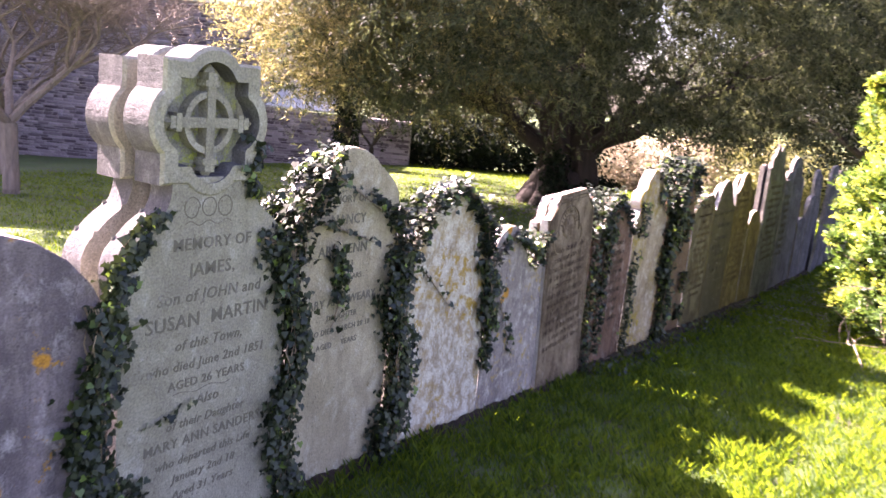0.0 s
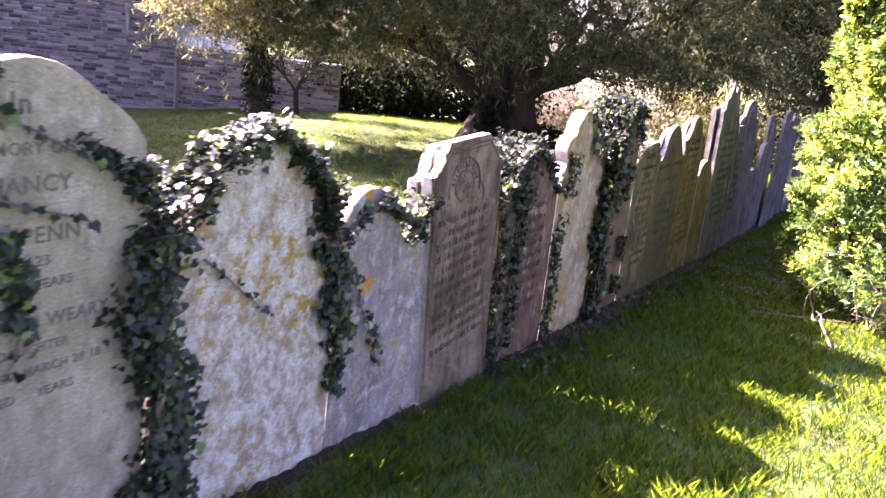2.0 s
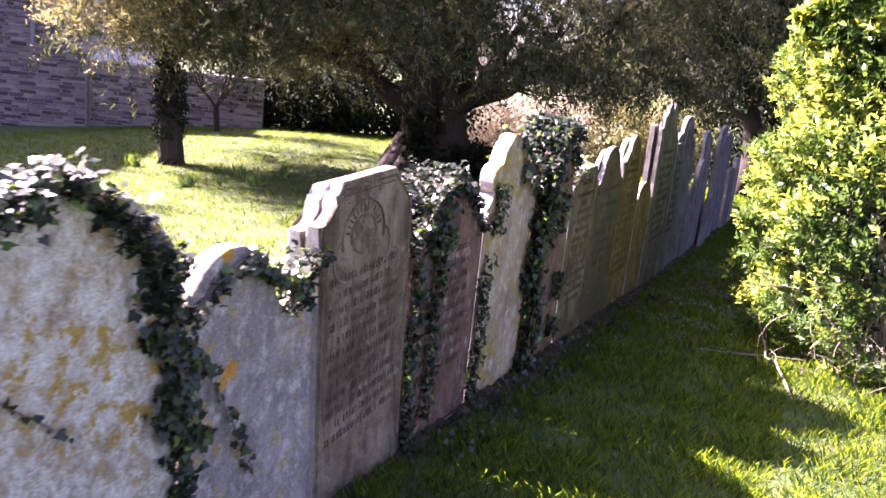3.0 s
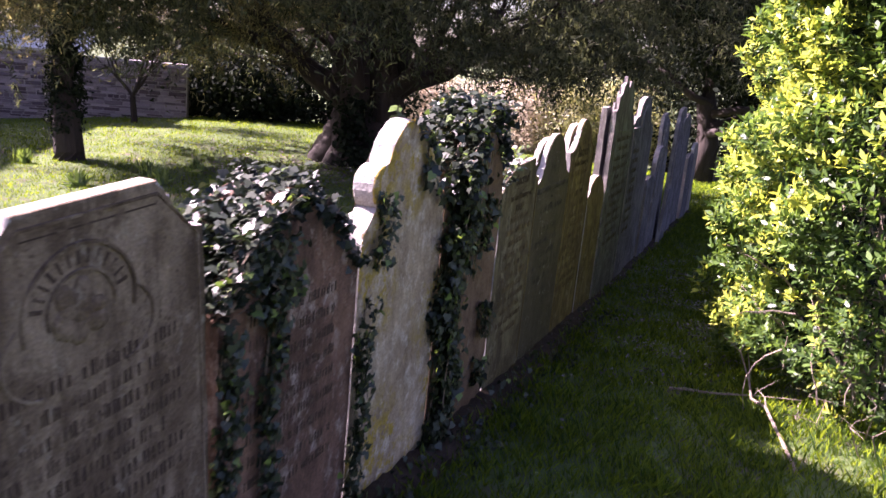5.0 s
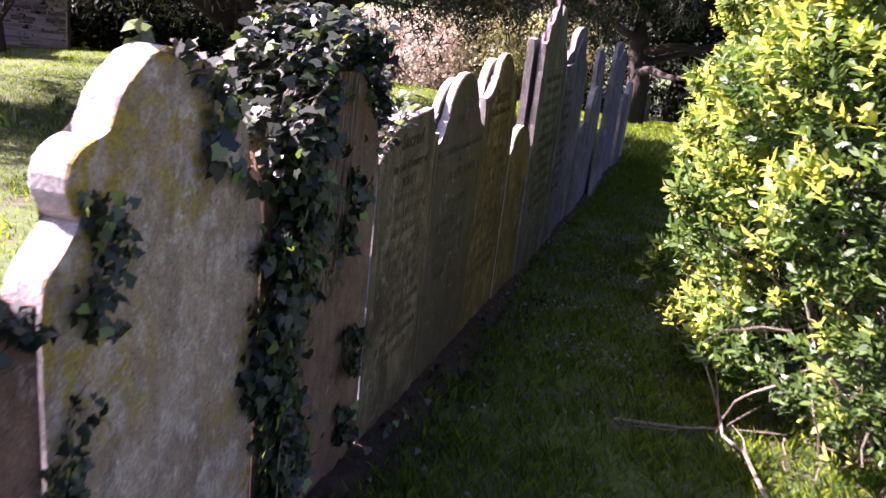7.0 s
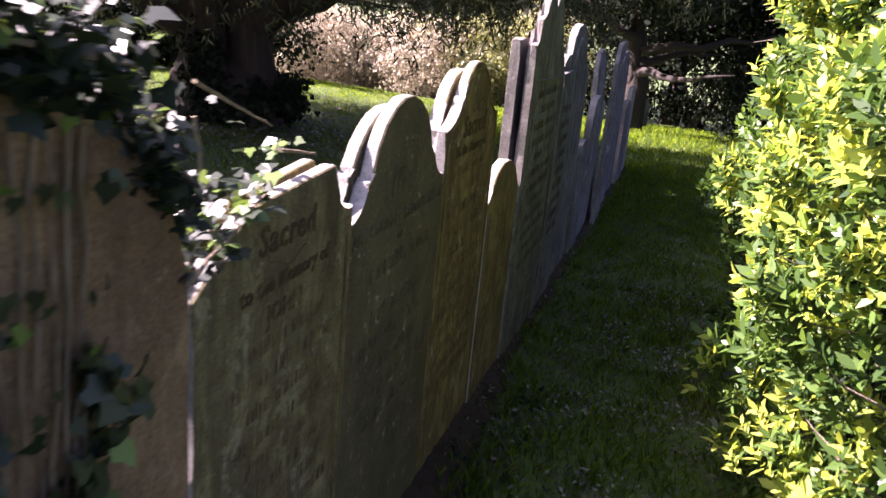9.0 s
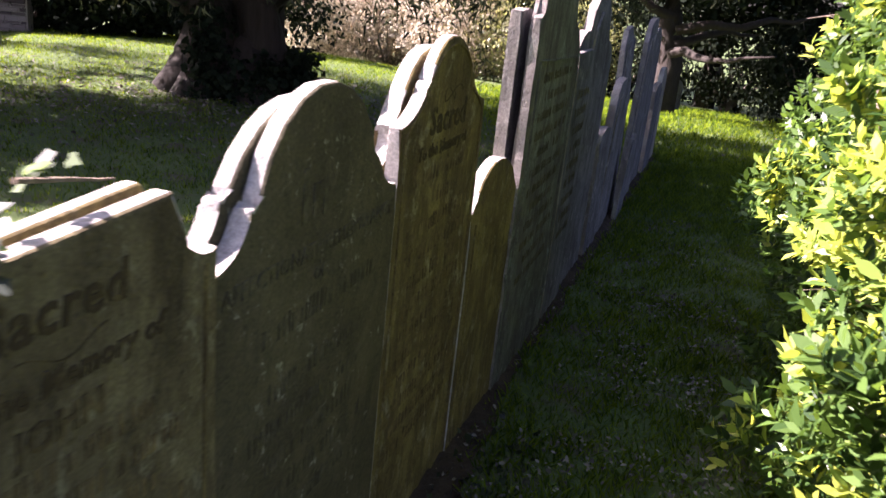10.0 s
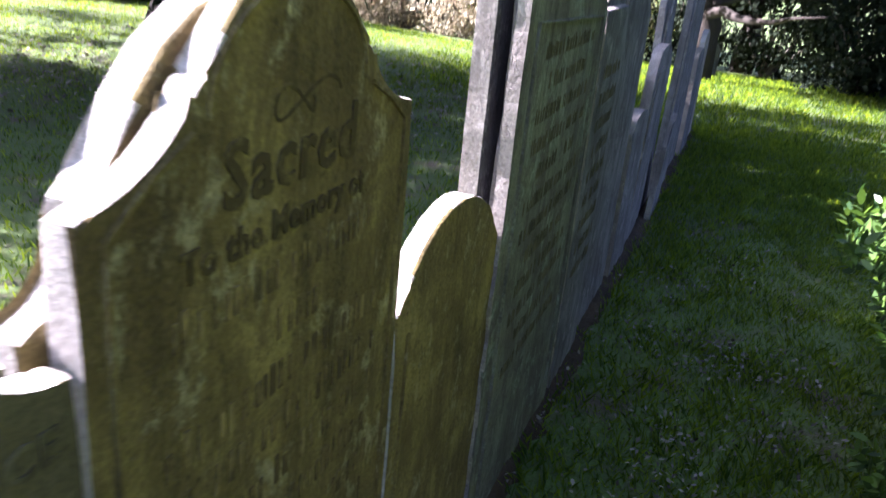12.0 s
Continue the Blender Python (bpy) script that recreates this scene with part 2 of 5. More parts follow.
MAT["rubble"] = rubble_material("wall_rubble_stone", (0.085, 0.06, 0.075), (0.40, 0.34, 0.37))


def grass_material(name, a, b, c):
    m, n, l, p = material(name)
    tc = n.new("ShaderNodeTexCoord")
    big = noise_node(n, l, tc.outputs["Object"], 0.7, 5, 0.6)
    fine = noise_node(n, l, tc.outputs["Object"], 30.0, 5, 0.7)
    colour = mix(n, l, ramp(n, l, big, 0.35, 0.65), a, b)
    colour = mix(n, l, ramp(n, l, fine, 0.45, 0.75), colour, c)
    worn = noise_node(n, l, tc.outputs["Object"], 2.4, 6, 0.7)
    colour = mix(n, l, ramp(n, l, worn, 0.52, 0.66), colour, (0.07, 0.055, 0.035))
    l.new(colour, p.inputs["Base Color"])
    p.inputs["Roughness"].default_value = 0.9
    add_bump(n, l, p, fine, 0.7, 0.03)
    return m


# Monument's side stone: weathering, and missing sun painted as a darker tone.
MAT["grey_side"] = stone_material("weathered_shaded_side", (0.15, 0.145, 0.145), (0.085, 0.08, 0.085), (0.25, 0.245, 0.25), 0.3, streak=0.4)
MAT["recess"] = stone_material("mossy_recess", (0.33, 0.32, 0.28), (0.22, 0.215, 0.18), (0.40, 0.43, 0.12), 0.3, (0.36, 0.40, 0.10), 0.50)
MAT["litter"] = leaf_material("dead_leaf", (0.045, 0.036, 0.026), (0.22, 0.20, 0.17), 0.7, 0.1, None, (1.0, 1.0, 1.0))
MAT["turf"] = grass_material("turf", (0.045, 0.085, 0.014), (0.07, 0.115, 0.018), (0.055, 0.062, 0.018))
MAT["blade"] = leaf_material("grass_blade", (0.026, 0.060, 0.021), (0.092, 0.156, 0.038), 0.8, 0.65, None, (2.7, 2.1, 0.30), 0.04)

# ---- plan ----
ROW_A = Vector((-0.1586, 3.8437))
ROW_D = Vector((0.544, 0.8391))
ROW_N = Vector((0.8391, -0.544))


def lawn(x, y):
    """Height of the churchyard's ground: it falls away ahead, and swells round the yew."""
    far = max(0.0, y - 34.0)
    return -0.033 + 0.0022 * x - 0.0738 * y + 0.0738 * far * far / (far + 12.0) + 1.05 * math.exp(-((x - 1.0) ** 2 + (y - 28.0) ** 2) / 98.0)


def row(s, off=0.0):
    p = ROW_A + ROW_D * s + ROW_N * off
    return p.x, p.y


def mesh_object(name, verts, faces, mat, parent=None, label=""):
    """One mesh from numpy arrays: faces all of one size."""
    verts, faces = np.asarray(verts, dtype=np.float32), np.asarray(faces, dtype=np.int32)
    me = bpy.data.meshes.new(name)
    k = faces.shape[1]
    me.vertices.add(len(verts))
    me.vertices.foreach_set("co", verts.ravel())
    me.loops.add(faces.size)
    me.loops.foreach_set("vertex_index", faces.ravel())
    me.polygons.add(len(faces))
    me.polygons.foreach_set("loop_start", np.arange(0, faces.size, k, dtype=np.int32))
    me.update(calc_edges=True)
    me.materials.append(mat)
    ob = new(name, me)
    if parent:
        ob.parent = parent
    if label:
        ob["label"] = label
    return ob


def part(name, bm, mat, parent=None, label="", smooth=False):
    me = bpy.data.meshes.new(name)
    bm.to_mesh(me)
    bm.free()
    me.materials.append(mat)
    if smooth:
        me.polygons.foreach_set("use_smooth", [True] * len(me.polygons))
    ob = new(name, me)
    if parent:
        ob.parent = parent
    if label:
        ob["label"] = label
    return ob


def tube(bm, points, radii, sides=7):
    """A tapered tube along points."""
    rings = []
    for i, p in enumerate(points):
        p = Vector(p)
        d = (Vector(points[min(i + 1, len(points) - 1)]) - Vector(points[max(i - 1, 0)]))
        q = d.to_track_quat("Z", "Y") if d.length else Euler((0, 0, 0)).to_quaternion()
        rings.append([bm.verts.new(p + q @ Vector((math.cos(a) * radii[i], math.sin(a) * radii[i], 0))) for a in [2 * math.pi * k / sides for k in range(sides)]])
    for a, b in zip(rings, rings[1:]):
        for k in range(sides):
            bm.faces.new((a[k], a[(k + 1) % sides], b[(k + 1) % sides], b[k]))
    for r, flip in ((rings[0], True), (rings[-1], False)):
        bm.faces.new(reversed(r) if flip else r)


LEAF_OVAL = np.array([(0, 0, 0), (0.3, 0.42, 0.06), (0, 1, -0.06), (-0.3, 0.42, 0.06)], dtype=np.float32)
LEAF_ROUND = np.array([(0, 0, 0), (0.2, 0.2, 0.03), (0.26, 0.55, 0.05), (0, 1, -0.08), (-0.26, 0.55, 0.05), (-0.2, 0.2, 0.03)], dtype=np.float32)
LEAF_IVY = np.array([(0, 0, 0), (0.34, -0.16, -0.04), (0.54, 0.24, -0.08), (0.32, 0.46, 0.03), (0, 0.98, -0.12), (-0.32, 0.46, 0.03), (-0.54, 0.24, -0.08), (-0.34, -0.16, -0.04)], dtype=np.float32)
LEAF_SPEAR = np.array([(0.1, 0, 0), (0.06, 0.6, 0.03), (0, 1, 0), (-0.1, 0.0, 0)], dtype=np.float32)


def scatter(rng, points, normals, size, template, spread=0.7, droop=0.0, aspect=1.0):
    """Verts and quads of leaves: at points, facing roughly along normals, hanging by droop."""
    n = len(points)
    nn = normals + rng.normal(0, spread, (n, 3))
    nn /= np.linalg.norm(nn, axis=1)[:, None] + 1e-9
    t = rng.normal(0, 1, (n, 3))
    t[:, 2] -= droop
    t -= nn * np.sum(t * nn, axis=1)[:, None]
    t /= np.linalg.norm(t, axis=1)[:, None] + 1e-9
    b = np.cross(t, nn)
    sz = (size * rng.uniform(0.6, 1.25, n))[:, None, None]
    k = len(template)
    v = points[:, None, :] + sz * (template[None, :, 0:1] * aspect * b[:, None, :] + template[None, :, 1:2] * t[:, None, :] + template[None, :, 2:3] * nn[:, None, :])
    f = np.arange(n * k).reshape(n, k)
    return v.reshape(-1, 3), f

# ---- ground ----
def ground_axis(lo, hi, near_lo, near_hi, step):
    a = list(np.arange(near_lo, near_hi + 1e-6, step))
    d, x = step, near_hi
    while x < hi:
        d *= 1.25
        x += d
        a.append(x)
    d, x = step, near_lo
    while x > lo:
        d *= 1.25
        x -= d
        a.insert(0, x)
    return a


def build_ground():
    xs, ys = ground_axis(-260, 260, -4, 11, 0.16), ground_axis(-120, 420, -1, 21, 0.16)
    v = [(x, y, lawn(x, y) + 0.02 * (noise.noise(Vector((x * 1.7, y * 1.7, 3))) if -14 < x < 18 and -3 < y < 40 else 0)) for y in ys for x in xs]
    w = len(xs)
    f = [(j * w + i, j * w + i + 1, (j + 1) * w + i + 1, (j + 1) * w + i) for j in range(len(ys) - 1) for i in range(w - 1)]
    ob = mesh_object("ground", v, f, MAT["turf"])
    ob.data.polygons.foreach_set("use_smooth", [True] * len(ob.data.polygons))
    return tagged(ob, "sloping churchyard lawn of rough green turf", "ground", kind="structure")


build_ground()


def height_field(x, y):
    far = np.maximum(0.0, y - 34.0)
    return -0.033 + 0.0022 * x - 0.0738 * y + 0.0738 * far * far / (far + 12.0) + 1.05 * np.exp(-((x - 1.0) ** 2 + (y - 28.0) ** 2) / 98.0)


BLADE = np.array([(-0.5, 0, 0), (0.5, 0, 0), (0.3, 0.6, 0.12), (0.0, 1.0, 0.32)], dtype=np.float32)


def build_grass(name, n, s_range, off_range, height, width, seed, falloff=0.0):
    """Blades strewn over a stretch beside the row, in tufts."""
    rng = np.random.default_rng(seed)
    s = s_range[0] + (s_range[1] - s_range[0]) * rng.random(n) ** (1 + falloff)
    s = s + rng.normal(0, 0.5, n)
    o = rng.uniform(*off_range, n)
    o = np.where(np.abs(o) > 1.6, o + rng.normal(0, 0.45, n), o)
    edge = 0.02 + 0.14 * np.clip((s - 2.6) / 1.2, 0, 1) * np.clip((7.6 - s) / 1.4, 0, 1) + 0.06 * np.sin(s * 5.3) * np.sin(s * 11.7 + 1)
    keep = (o < 0) | (o > edge * (0.35 + 0.9 * rng.random(n)))
    s, o = s[keep], o[keep]
    n = len(s)
    tuft = np.sin(s * 7.1 + 2 * np.sin(o * 5.3)) * np.sin(o * 8.7 + 1.5 * np.sin(s * 4.1))
    x = ROW_A.x + ROW_D.x * s + ROW_N.x * o
    y = ROW_A.y + ROW_D.y * s + ROW_N.y * o
    p = np.c_[x, y, height_field(x, y) - 0.01]
    a = rng.uniform(0, 2 * np.pi, n)
    side = np.c_[np.cos(a), np.sin(a), np.zeros(n)]
    fwd = np.c_[-np.sin(a), np.cos(a), np.zeros(n)]
    up = np.c_[rng.normal(0, 0.35, n), rng.normal(0, 0.35, n), np.ones(n)]
    up /= np.linalg.norm(up, axis=1)[:, None]
    trodden = 0.2 * np.clip((s - 5.5) / 1.5, 0, 1) * np.clip((13.0 - s) / 2, 0, 1) * (o > 0)
    h = height * rng.uniform(0.45, 1.2, n) * (1 + 0.35 * tuft) * (1 - trodden)
    wd = width * rng.uniform(0.7, 1.3, n)
    v = p[:, None, :] + BLADE[None, :, 0:1] * wd[:, None, None] * side[:, None, :] + h[:, None, None] * (BLADE[None, :, 1:2] * up[:, None, :] + BLADE[None, :, 2:3] * 1.6 * fwd[:, None, :])
    ob = mesh_object(name, v.reshape(-1, 3), np.arange(n * 4).reshape(n, 4), MAT["blade"])
    return tagged(ob, "soft uneven green grass on the sloping lawn", "grass", kind="stuff")


build_grass("path_grass", 190000, (-2.6, 17.0), (0.005, 3.0), 0.078, 0.006, 5, 0.35)
build_grass("near_lawn_grass", 60000, (-7.0, 6.0), (2.6, 7.0), 0.08, 0.012, 8)
build_grass("back_lawn_grass", 200000, (-2.0, 24.0), (-16.0, -0.15), 0.06, 0.012, 6)
build_grass("far_path_grass", 40000, (16.5, 30.0), (-4.0, 6.0), 0.1, 0.022, 7)

def build_soil():
    """A strip of bare soil along the feet of the stones."""
    rng = np.random.default_rng(12)
    v, f = [], []
    n = 420
    for k in range(n):
        s = -2.6 + 19.0 * k / (n - 1)
        w = 0.08 + 0.14 * min(1, max(0, (s - 2.6) / 1.2)) * min(1, max(0, (7.6 - s) / 1.4)) + 0.05 * noise.noise(Vector((s * 2.3, 0, 1))) + 0.03 * noise.noise(Vector((s * 9, 0, 2)))
        for j in range(5):
            o = -0.05 + (w + 0.05) * j / 4
            x, y = row(s, o)
            v.append((x, y, lawn(x, y) + (0.035, 0.045, 0.035, 0.02, -0.02)[j] + rng.uniform(-0.014, 0.014)))
    for k in range(n - 1):
        for j in range(4):
            f.append((k * 5 + j, k * 5 + j + 1, k * 5 + j + 6, k * 5 + j + 5))
    return tagged(mesh_object("soil_strip", v, f, MAT["soil"]), "strip of bare dark soil at the stones' feet", "soil", kind="structure")


build_soil()

# ---- gravestones ----
ROW_TURN = math.degrees(math.atan2(ROW_D.y, ROW_D.x))


def row_pose(s, off=0.0, lean=0.0, tilt=0.0):
    x, y = row(s, off)
    return pose(x, y, lawn(x, y), 0, 0, ROW_TURN) @ pose(0, 0, 0, tilt, lean, 0)


def curve_points(pts, steps=9):
    """Points (u, v, bulge): the bulge bends the stretch to the next point, outwards where positive."""
    out = []
    for i, (u, v, b) in enumerate(pts):
        out.append(Vector((u, v)))
        if i + 1 < len(pts) and abs(b) > 1e-4:
            p, q = Vector((u, v)), Vector(pts[i + 1][:2])
            chord = q - p
            mid, nrm = (p + q) / 2, Vector((-chord.y, chord.x)) / chord.length
            half = chord.length / 2
            r = half * (1 + b * b) / (2 * b)
            c = mid + nrm * (b * half - r)
            a0 = math.atan2(p.y - c.y, p.x - c.x)
            sweep = -4 * math.atan(b)
            for k in range(1, steps):
                a = a0 + sweep * k / steps
                out.append(c + abs(r) * Vector((math.cos(a), math.sin(a))))
    return out


def mirrored(left, w):
    """A whole outline from its left side: the last point's bulge spans the middle."""
    n = len(left)
    return list(left) + [(w - left[k][0], left[k][1], left[k - 1][2] if k else 0) for k in range(n - 1, -1, -1)]


def slab_mesh(pts, thick, bevel=0.008, wear=0.003, seed=1, bury=0.12, y0=0.0):
    """A slab with the given top outline, its front at y0, running back by thick."""
    out = curve_points(pts)

    def worn(q):
        k = 5.0 if wear < 0.004 else 11.0
        return Vector((noise.noise(Vector((q.x * k, q.y * k, seed))), noise.noise(Vector((q.x * k, q.y * k, seed + 50))))) * wear * 2.2

    u0, u1 = out[0].x, out[-1].x
    loop = [Vector((u0, -bury))]
    steps = max(3, int((out[0].y + bury) / 0.09))
    loop += [Vector((u0, -bury + (out[0].y + bury) * k / steps)) for k in range(1, steps)]
    loop += list(out)
    loop += [Vector((u1, out[-1].y - (out[-1].y + bury) * k / steps)) for k in range(1, steps)]
    loop += [Vector((u1, -bury))]
    loop = [q + worn(q) for q in loop]
    bm = bmesh.new()
    front = [bm.verts.new((p.x, y0, p.y)) for p in loop]
    back = [bm.verts.new((p.x, y0 + thick, p.y)) for p in loop]
    n = len(loop)
    f1, f2 = bm.faces.new(front[::-1]), bm.faces.new(back)
    for k in range(n):
        bm.faces.new((front[k], front[(k + 1) % n], back[(k + 1) % n], back[k]))
    if bevel:
        edges = list(f1.edges) + list(f2.edges)
        bmesh.ops.bevel(bm, geom=edges, offset=bevel, segments=2, profile=0.6, affect="EDGES", clamp_overlap=True)
    bmesh.ops.recalc_face_normals(bm, faces=bm.faces)
    return bm


def headstone(label, s, pts, thick, mat, off=0.0, lean=0.0, tilt=0.0, bevel=0.008, wear=0.003, seed=1, name="headstone"):
    ob = part(name, slab_mesh(pts, thick, bevel, wear, seed), mat)
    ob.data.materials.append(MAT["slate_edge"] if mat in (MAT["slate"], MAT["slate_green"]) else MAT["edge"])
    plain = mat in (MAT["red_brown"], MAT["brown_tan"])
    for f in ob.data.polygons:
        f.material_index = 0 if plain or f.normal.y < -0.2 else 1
    ob.matrix_world = row_pose(s, off, lean, tilt)
    return tagged(ob, label, "headstone", "row of old headstones")


def round_top(w, h, spring):
    b = (h - spring) / (w / 2)
    return [(0, spring, b), (w, spring, 0)]


def above(s, z):
    """Height over the ground at s of a point at level z."""
    return z - lawn(*row(s))


def text_mesh(name, text, size, mat, parent, u, v, y=-0.0012, depth=0.0012, shear=0.0, label="", bold=0.012):
    """A line of cut lettering on the front of a stone, centred on u, its foot at v."""
    c = bpy.data.curves.new(name, "FONT")
    c.body, c.size, c.align_x, c.extrude, c.shear, c.resolution_u = text, size, "CENTER", depth, shear, 2
    c.offset, c.space_character = bold * size, 1.08
    tmp = bpy.data.objects.new("tmp", c)
    scene.collection.objects.link(tmp)
    me = bpy.data.meshes.new_from_object(tmp.evaluated_get(bpy.context.evaluated_depsgraph_get()))
    bpy.data.objects.remove(tmp)
    me.materials.clear()
    me.materials.append(mat)
    ob = new(name, me)
    ob.parent = parent
    ob.matrix_basis = pose(u, y, v, 90, 0, 0)
    if label:
        ob["label"] = label
    return tagged(ob, kind="stuff")


def bars(parent, u, v, width, height, seed, mat):
    """A line of lettering too worn to read: short upright bars."""
    rng = random.Random(seed)
    bm = bmesh.new()
    x = u - width / 2
    while x < u + width / 2:
        w = height * rng.uniform(0.10, 0.3)
        if rng.random() < 0.84:
            h = height * rng.uniform(0.7, 1.05)
            r = bmesh.ops.create_cube(bm, size=1)
            bmesh.ops.scale(bm, vec=(w, 0.002, h), verts=r["verts"])
            bmesh.ops.translate(bm, vec=(x + w / 2, -0.0005, v + h / 2), verts=r["verts"])
        x += w + height * rng.uniform(0.1, 0.4)
    return tagged(part("worn_lettering", bm, mat, parent), kind="stuff")


def strip(parent, name, points, width, mat, y=-0.002, depth=0.006, label=""):
    """A thin raised moulding along points (u, v) on the front of a stone."""
    bm = bmesh.new()
    pts = [Vector(p) for p in points]
    rows = []
    for k, p in enumerate(pts):
        d = (pts[min(k + 1, len(pts) - 1)] - pts[max(k - 1, 0)]).normalized()
        nrm = Vector((-d.y, d.x)) * width / 2
        rows.append([bm.verts.new((p.x - nrm.x, y + depth, p.y - nrm.y)), bm.verts.new((p.x - nrm.x * 0.6, y - depth / 2, p.y - nrm.y * 0.6)), bm.verts.new((p.x + nrm.x * 0.6, y - depth / 2, p.y + nrm.y * 0.6)), bm.verts.new((p.x + nrm.x, y + depth, p.y + nrm.y))])
    for a, b in zip(rows, rows[1:]):
        for k in range(3):
            bm.faces.new((a[k], a[k + 1], b[k + 1], b[k]))
    return part(name, bm, mat, parent, label)


stones = {}
stones["S0"] = headstone("mauve-grey round-topped headstone with orange lichen spots", -2.46, round_top(0.84, 1.16, 0.86), 0.09, MAT["mauve_dark"], seed=2)
stones["S2"] = headstone("pale grey headstone with arched head beside ivy", -0.80, mirrored([(0, 1.27, 0.15), (0.14, 1.40, 0.0), (0.15, 1.41, 0.45)], 0.68), 0.07, MAT["pale_grey"], seed=3)
stones["S3"] = headstone("white-crusted round headstone with yellow lichen", -0.10, [(0, 0.98, 0.2), (0.12, 1.1, 0.27), (0.49, 1.34, 0.30), (0.9, 1.02, 0)], 0.07, MAT["white_crust"], seed=4, wear=0.006)
stones["S4"] = headstone("small mauve-grey headstone with arched head and shoulders", 0.805, [(0, 0.90, 0.0), (0.02, 0.95, 0.85), (0.43, 0.95, 0.0), (0.44, 0.90, -0.2), (0.71, 0.86, 0)], 0.07, MAT["mauve_grey"], seed=5)
stones["S5"] = headstone("buff headstone with flat top and hollowed shoulders", 1.535, mirrored([(0, 1.175, -0.4), (0.11, 1.275, 0), (0.135, 1.28, 0), (0.15, 1.315, 0)], 0.69), 0.06, MAT["buff"], off=0.02, lean=-4.5, seed=6)
stones["S5b"] = headstone("buff headstone with flat top leaning against another", 1.53, mirrored([(0, 1.15, -0.4), (0.11, 1.25, 0), (0.135, 1.255, 0), (0.15, 1.29, 0)], 0.69), 0.06, MAT["buff"], off=-0.055, lean=-4.5, seed=7)
stones["S6"] = headstone("red-brown sandstone headstone under a cap of ivy", 2.24, mirrored([(0, 1.04, -0.2), (0.1, 1.12, 0.62)], 0.78), 0.07, MAT["red_brown"], seed=8, wear=0.006)
stones["S6b"] = headstone("red-brown headstone standing behind its twin", 2.20, mirrored([(0, 1.04, -0.2), (0.1, 1.12, 0.62)], 0.78), 0.07, MAT["red_brown"], off=-0.15, seed=8, wear=0.006)
stones["S7"] = headstone("tall yellow-lichened headstone with arched head and round shoulders", 3.03, mirrored([(0, 1.06, 0.25), (0.09, 1.20, 0), (0.11, 1.21, 0.8), (0.175, 1.36, 0.0), (0.19, 1.38, 0.75)], 0.77), 0.09, MAT["yellow_lichen"], seed=9, wear=0.005)
stones["S8"] = headstone("tan sandstone headstone half covered in ivy", 3.81, round_top(0.80, 1.52, 1.2), 0.08, MAT["brown_tan"], seed=10)
stones["S9"] = headstone("low olive headstone with clipped top, lettered in blackletter", 4.615, [(0, 1.18, 0.0), (0.2, 1.31, 0), (0.575, 1.325, 0.0), (0.60, 1.24, -0.3), (0.69, 1.21, 0)], 0.04, MAT["tan_mottled"], off=0.005, seed=11, wear=0.005)
stones["S9b"] = headstone("low flat-topped slab leaning behind a headstone", 4.63, [(0, 1.18, 0.0), (0.2, 1.31, 0), (0.56, 1.335, 0), (0.65, 1.20, 0)], 0.035, MAT["olive"], off=-0.05, seed=12)
S10 = mirrored([(0, 1.19, -0.35), (0.12, 1.28, 0), (0.15, 1.28, 0), (0.153, 1.30, 0.72)], 0.812)
stones["S10"] = headstone("dark olive headstone with round arched head and shoulders", 5.295, S10, 0.042, MAT["dark_olive"], seed=13, wear=0.001)
stones["S10b"] = headstone("dark olive round-headed headstone standing behind its twin", 5.27, mirrored([(0, 1.20, -0.35), (0.12, 1.295, 0), (0.15, 1.295, 0), (0.153, 1.31, 0.56)], 0.81), 0.042, MAT["dark_olive"], off=-0.047, seed=14, wear=0.001)
S11 = mirrored([(0, 1.37, -0.2), (0.165, 1.455, 0.2), (0.19, 1.475, 0.62)], 0.75)
stones["S11"] = headstone("olive lettered headstone with swelling arched head", 6.125, S11, 0.038, MAT["olive"], off=-0.006, seed=15, wear=0.0015)
stones["S11b"] = headstone("olive arched headstone with hollowed shoulders standing behind another", 6.105, mirrored([(0, 1.25, -0.5), (0.09, 1.36, 0), (0.13, 1.39, 0.68)], 0.75), 0.05, MAT["olive"], off=-0.058, seed=16, wear=0.0015)
stones["S12"] = headstone("small round-topped olive headstone", 6.875, [(0, 1.0, 0.25), (0.05, 1.05, 0.0), (0.06, 1.07, 0.42), (0.62, 0.98, 0), (0.68, 0.9, 0)], 0.05, MAT["olive"], seed=17)


def levels(s0, pts):
    """Outline from places along the row and levels, as a stone's own width and height."""
    g = above(s0, 0)
    return [(a - s0, z + g, b) for a, z, b in pts]


def slate(label, s0, pts, thick, mat, layers=(), **more):
    """A slate headstone; each layer is a flake split off its face: (outline, depth, start)."""
    ob = headstone(label, s0, levels(s0, pts), thick, mat, **more)
    for k, (outline, y0, deep) in enumerate(layers):
        flake = part("slate_layer", slab_mesh(levels(s0, outline), deep, 0.003, 0.012, 300 + k + int(s0 * 7), 0.12, y0), mat, ob)
        flake.data.materials.append(MAT["slate_edge"])
        for f in flake.data.polygons:
            f.material_index = 0 if f.normal.y < -0.2 else 1
    return ob


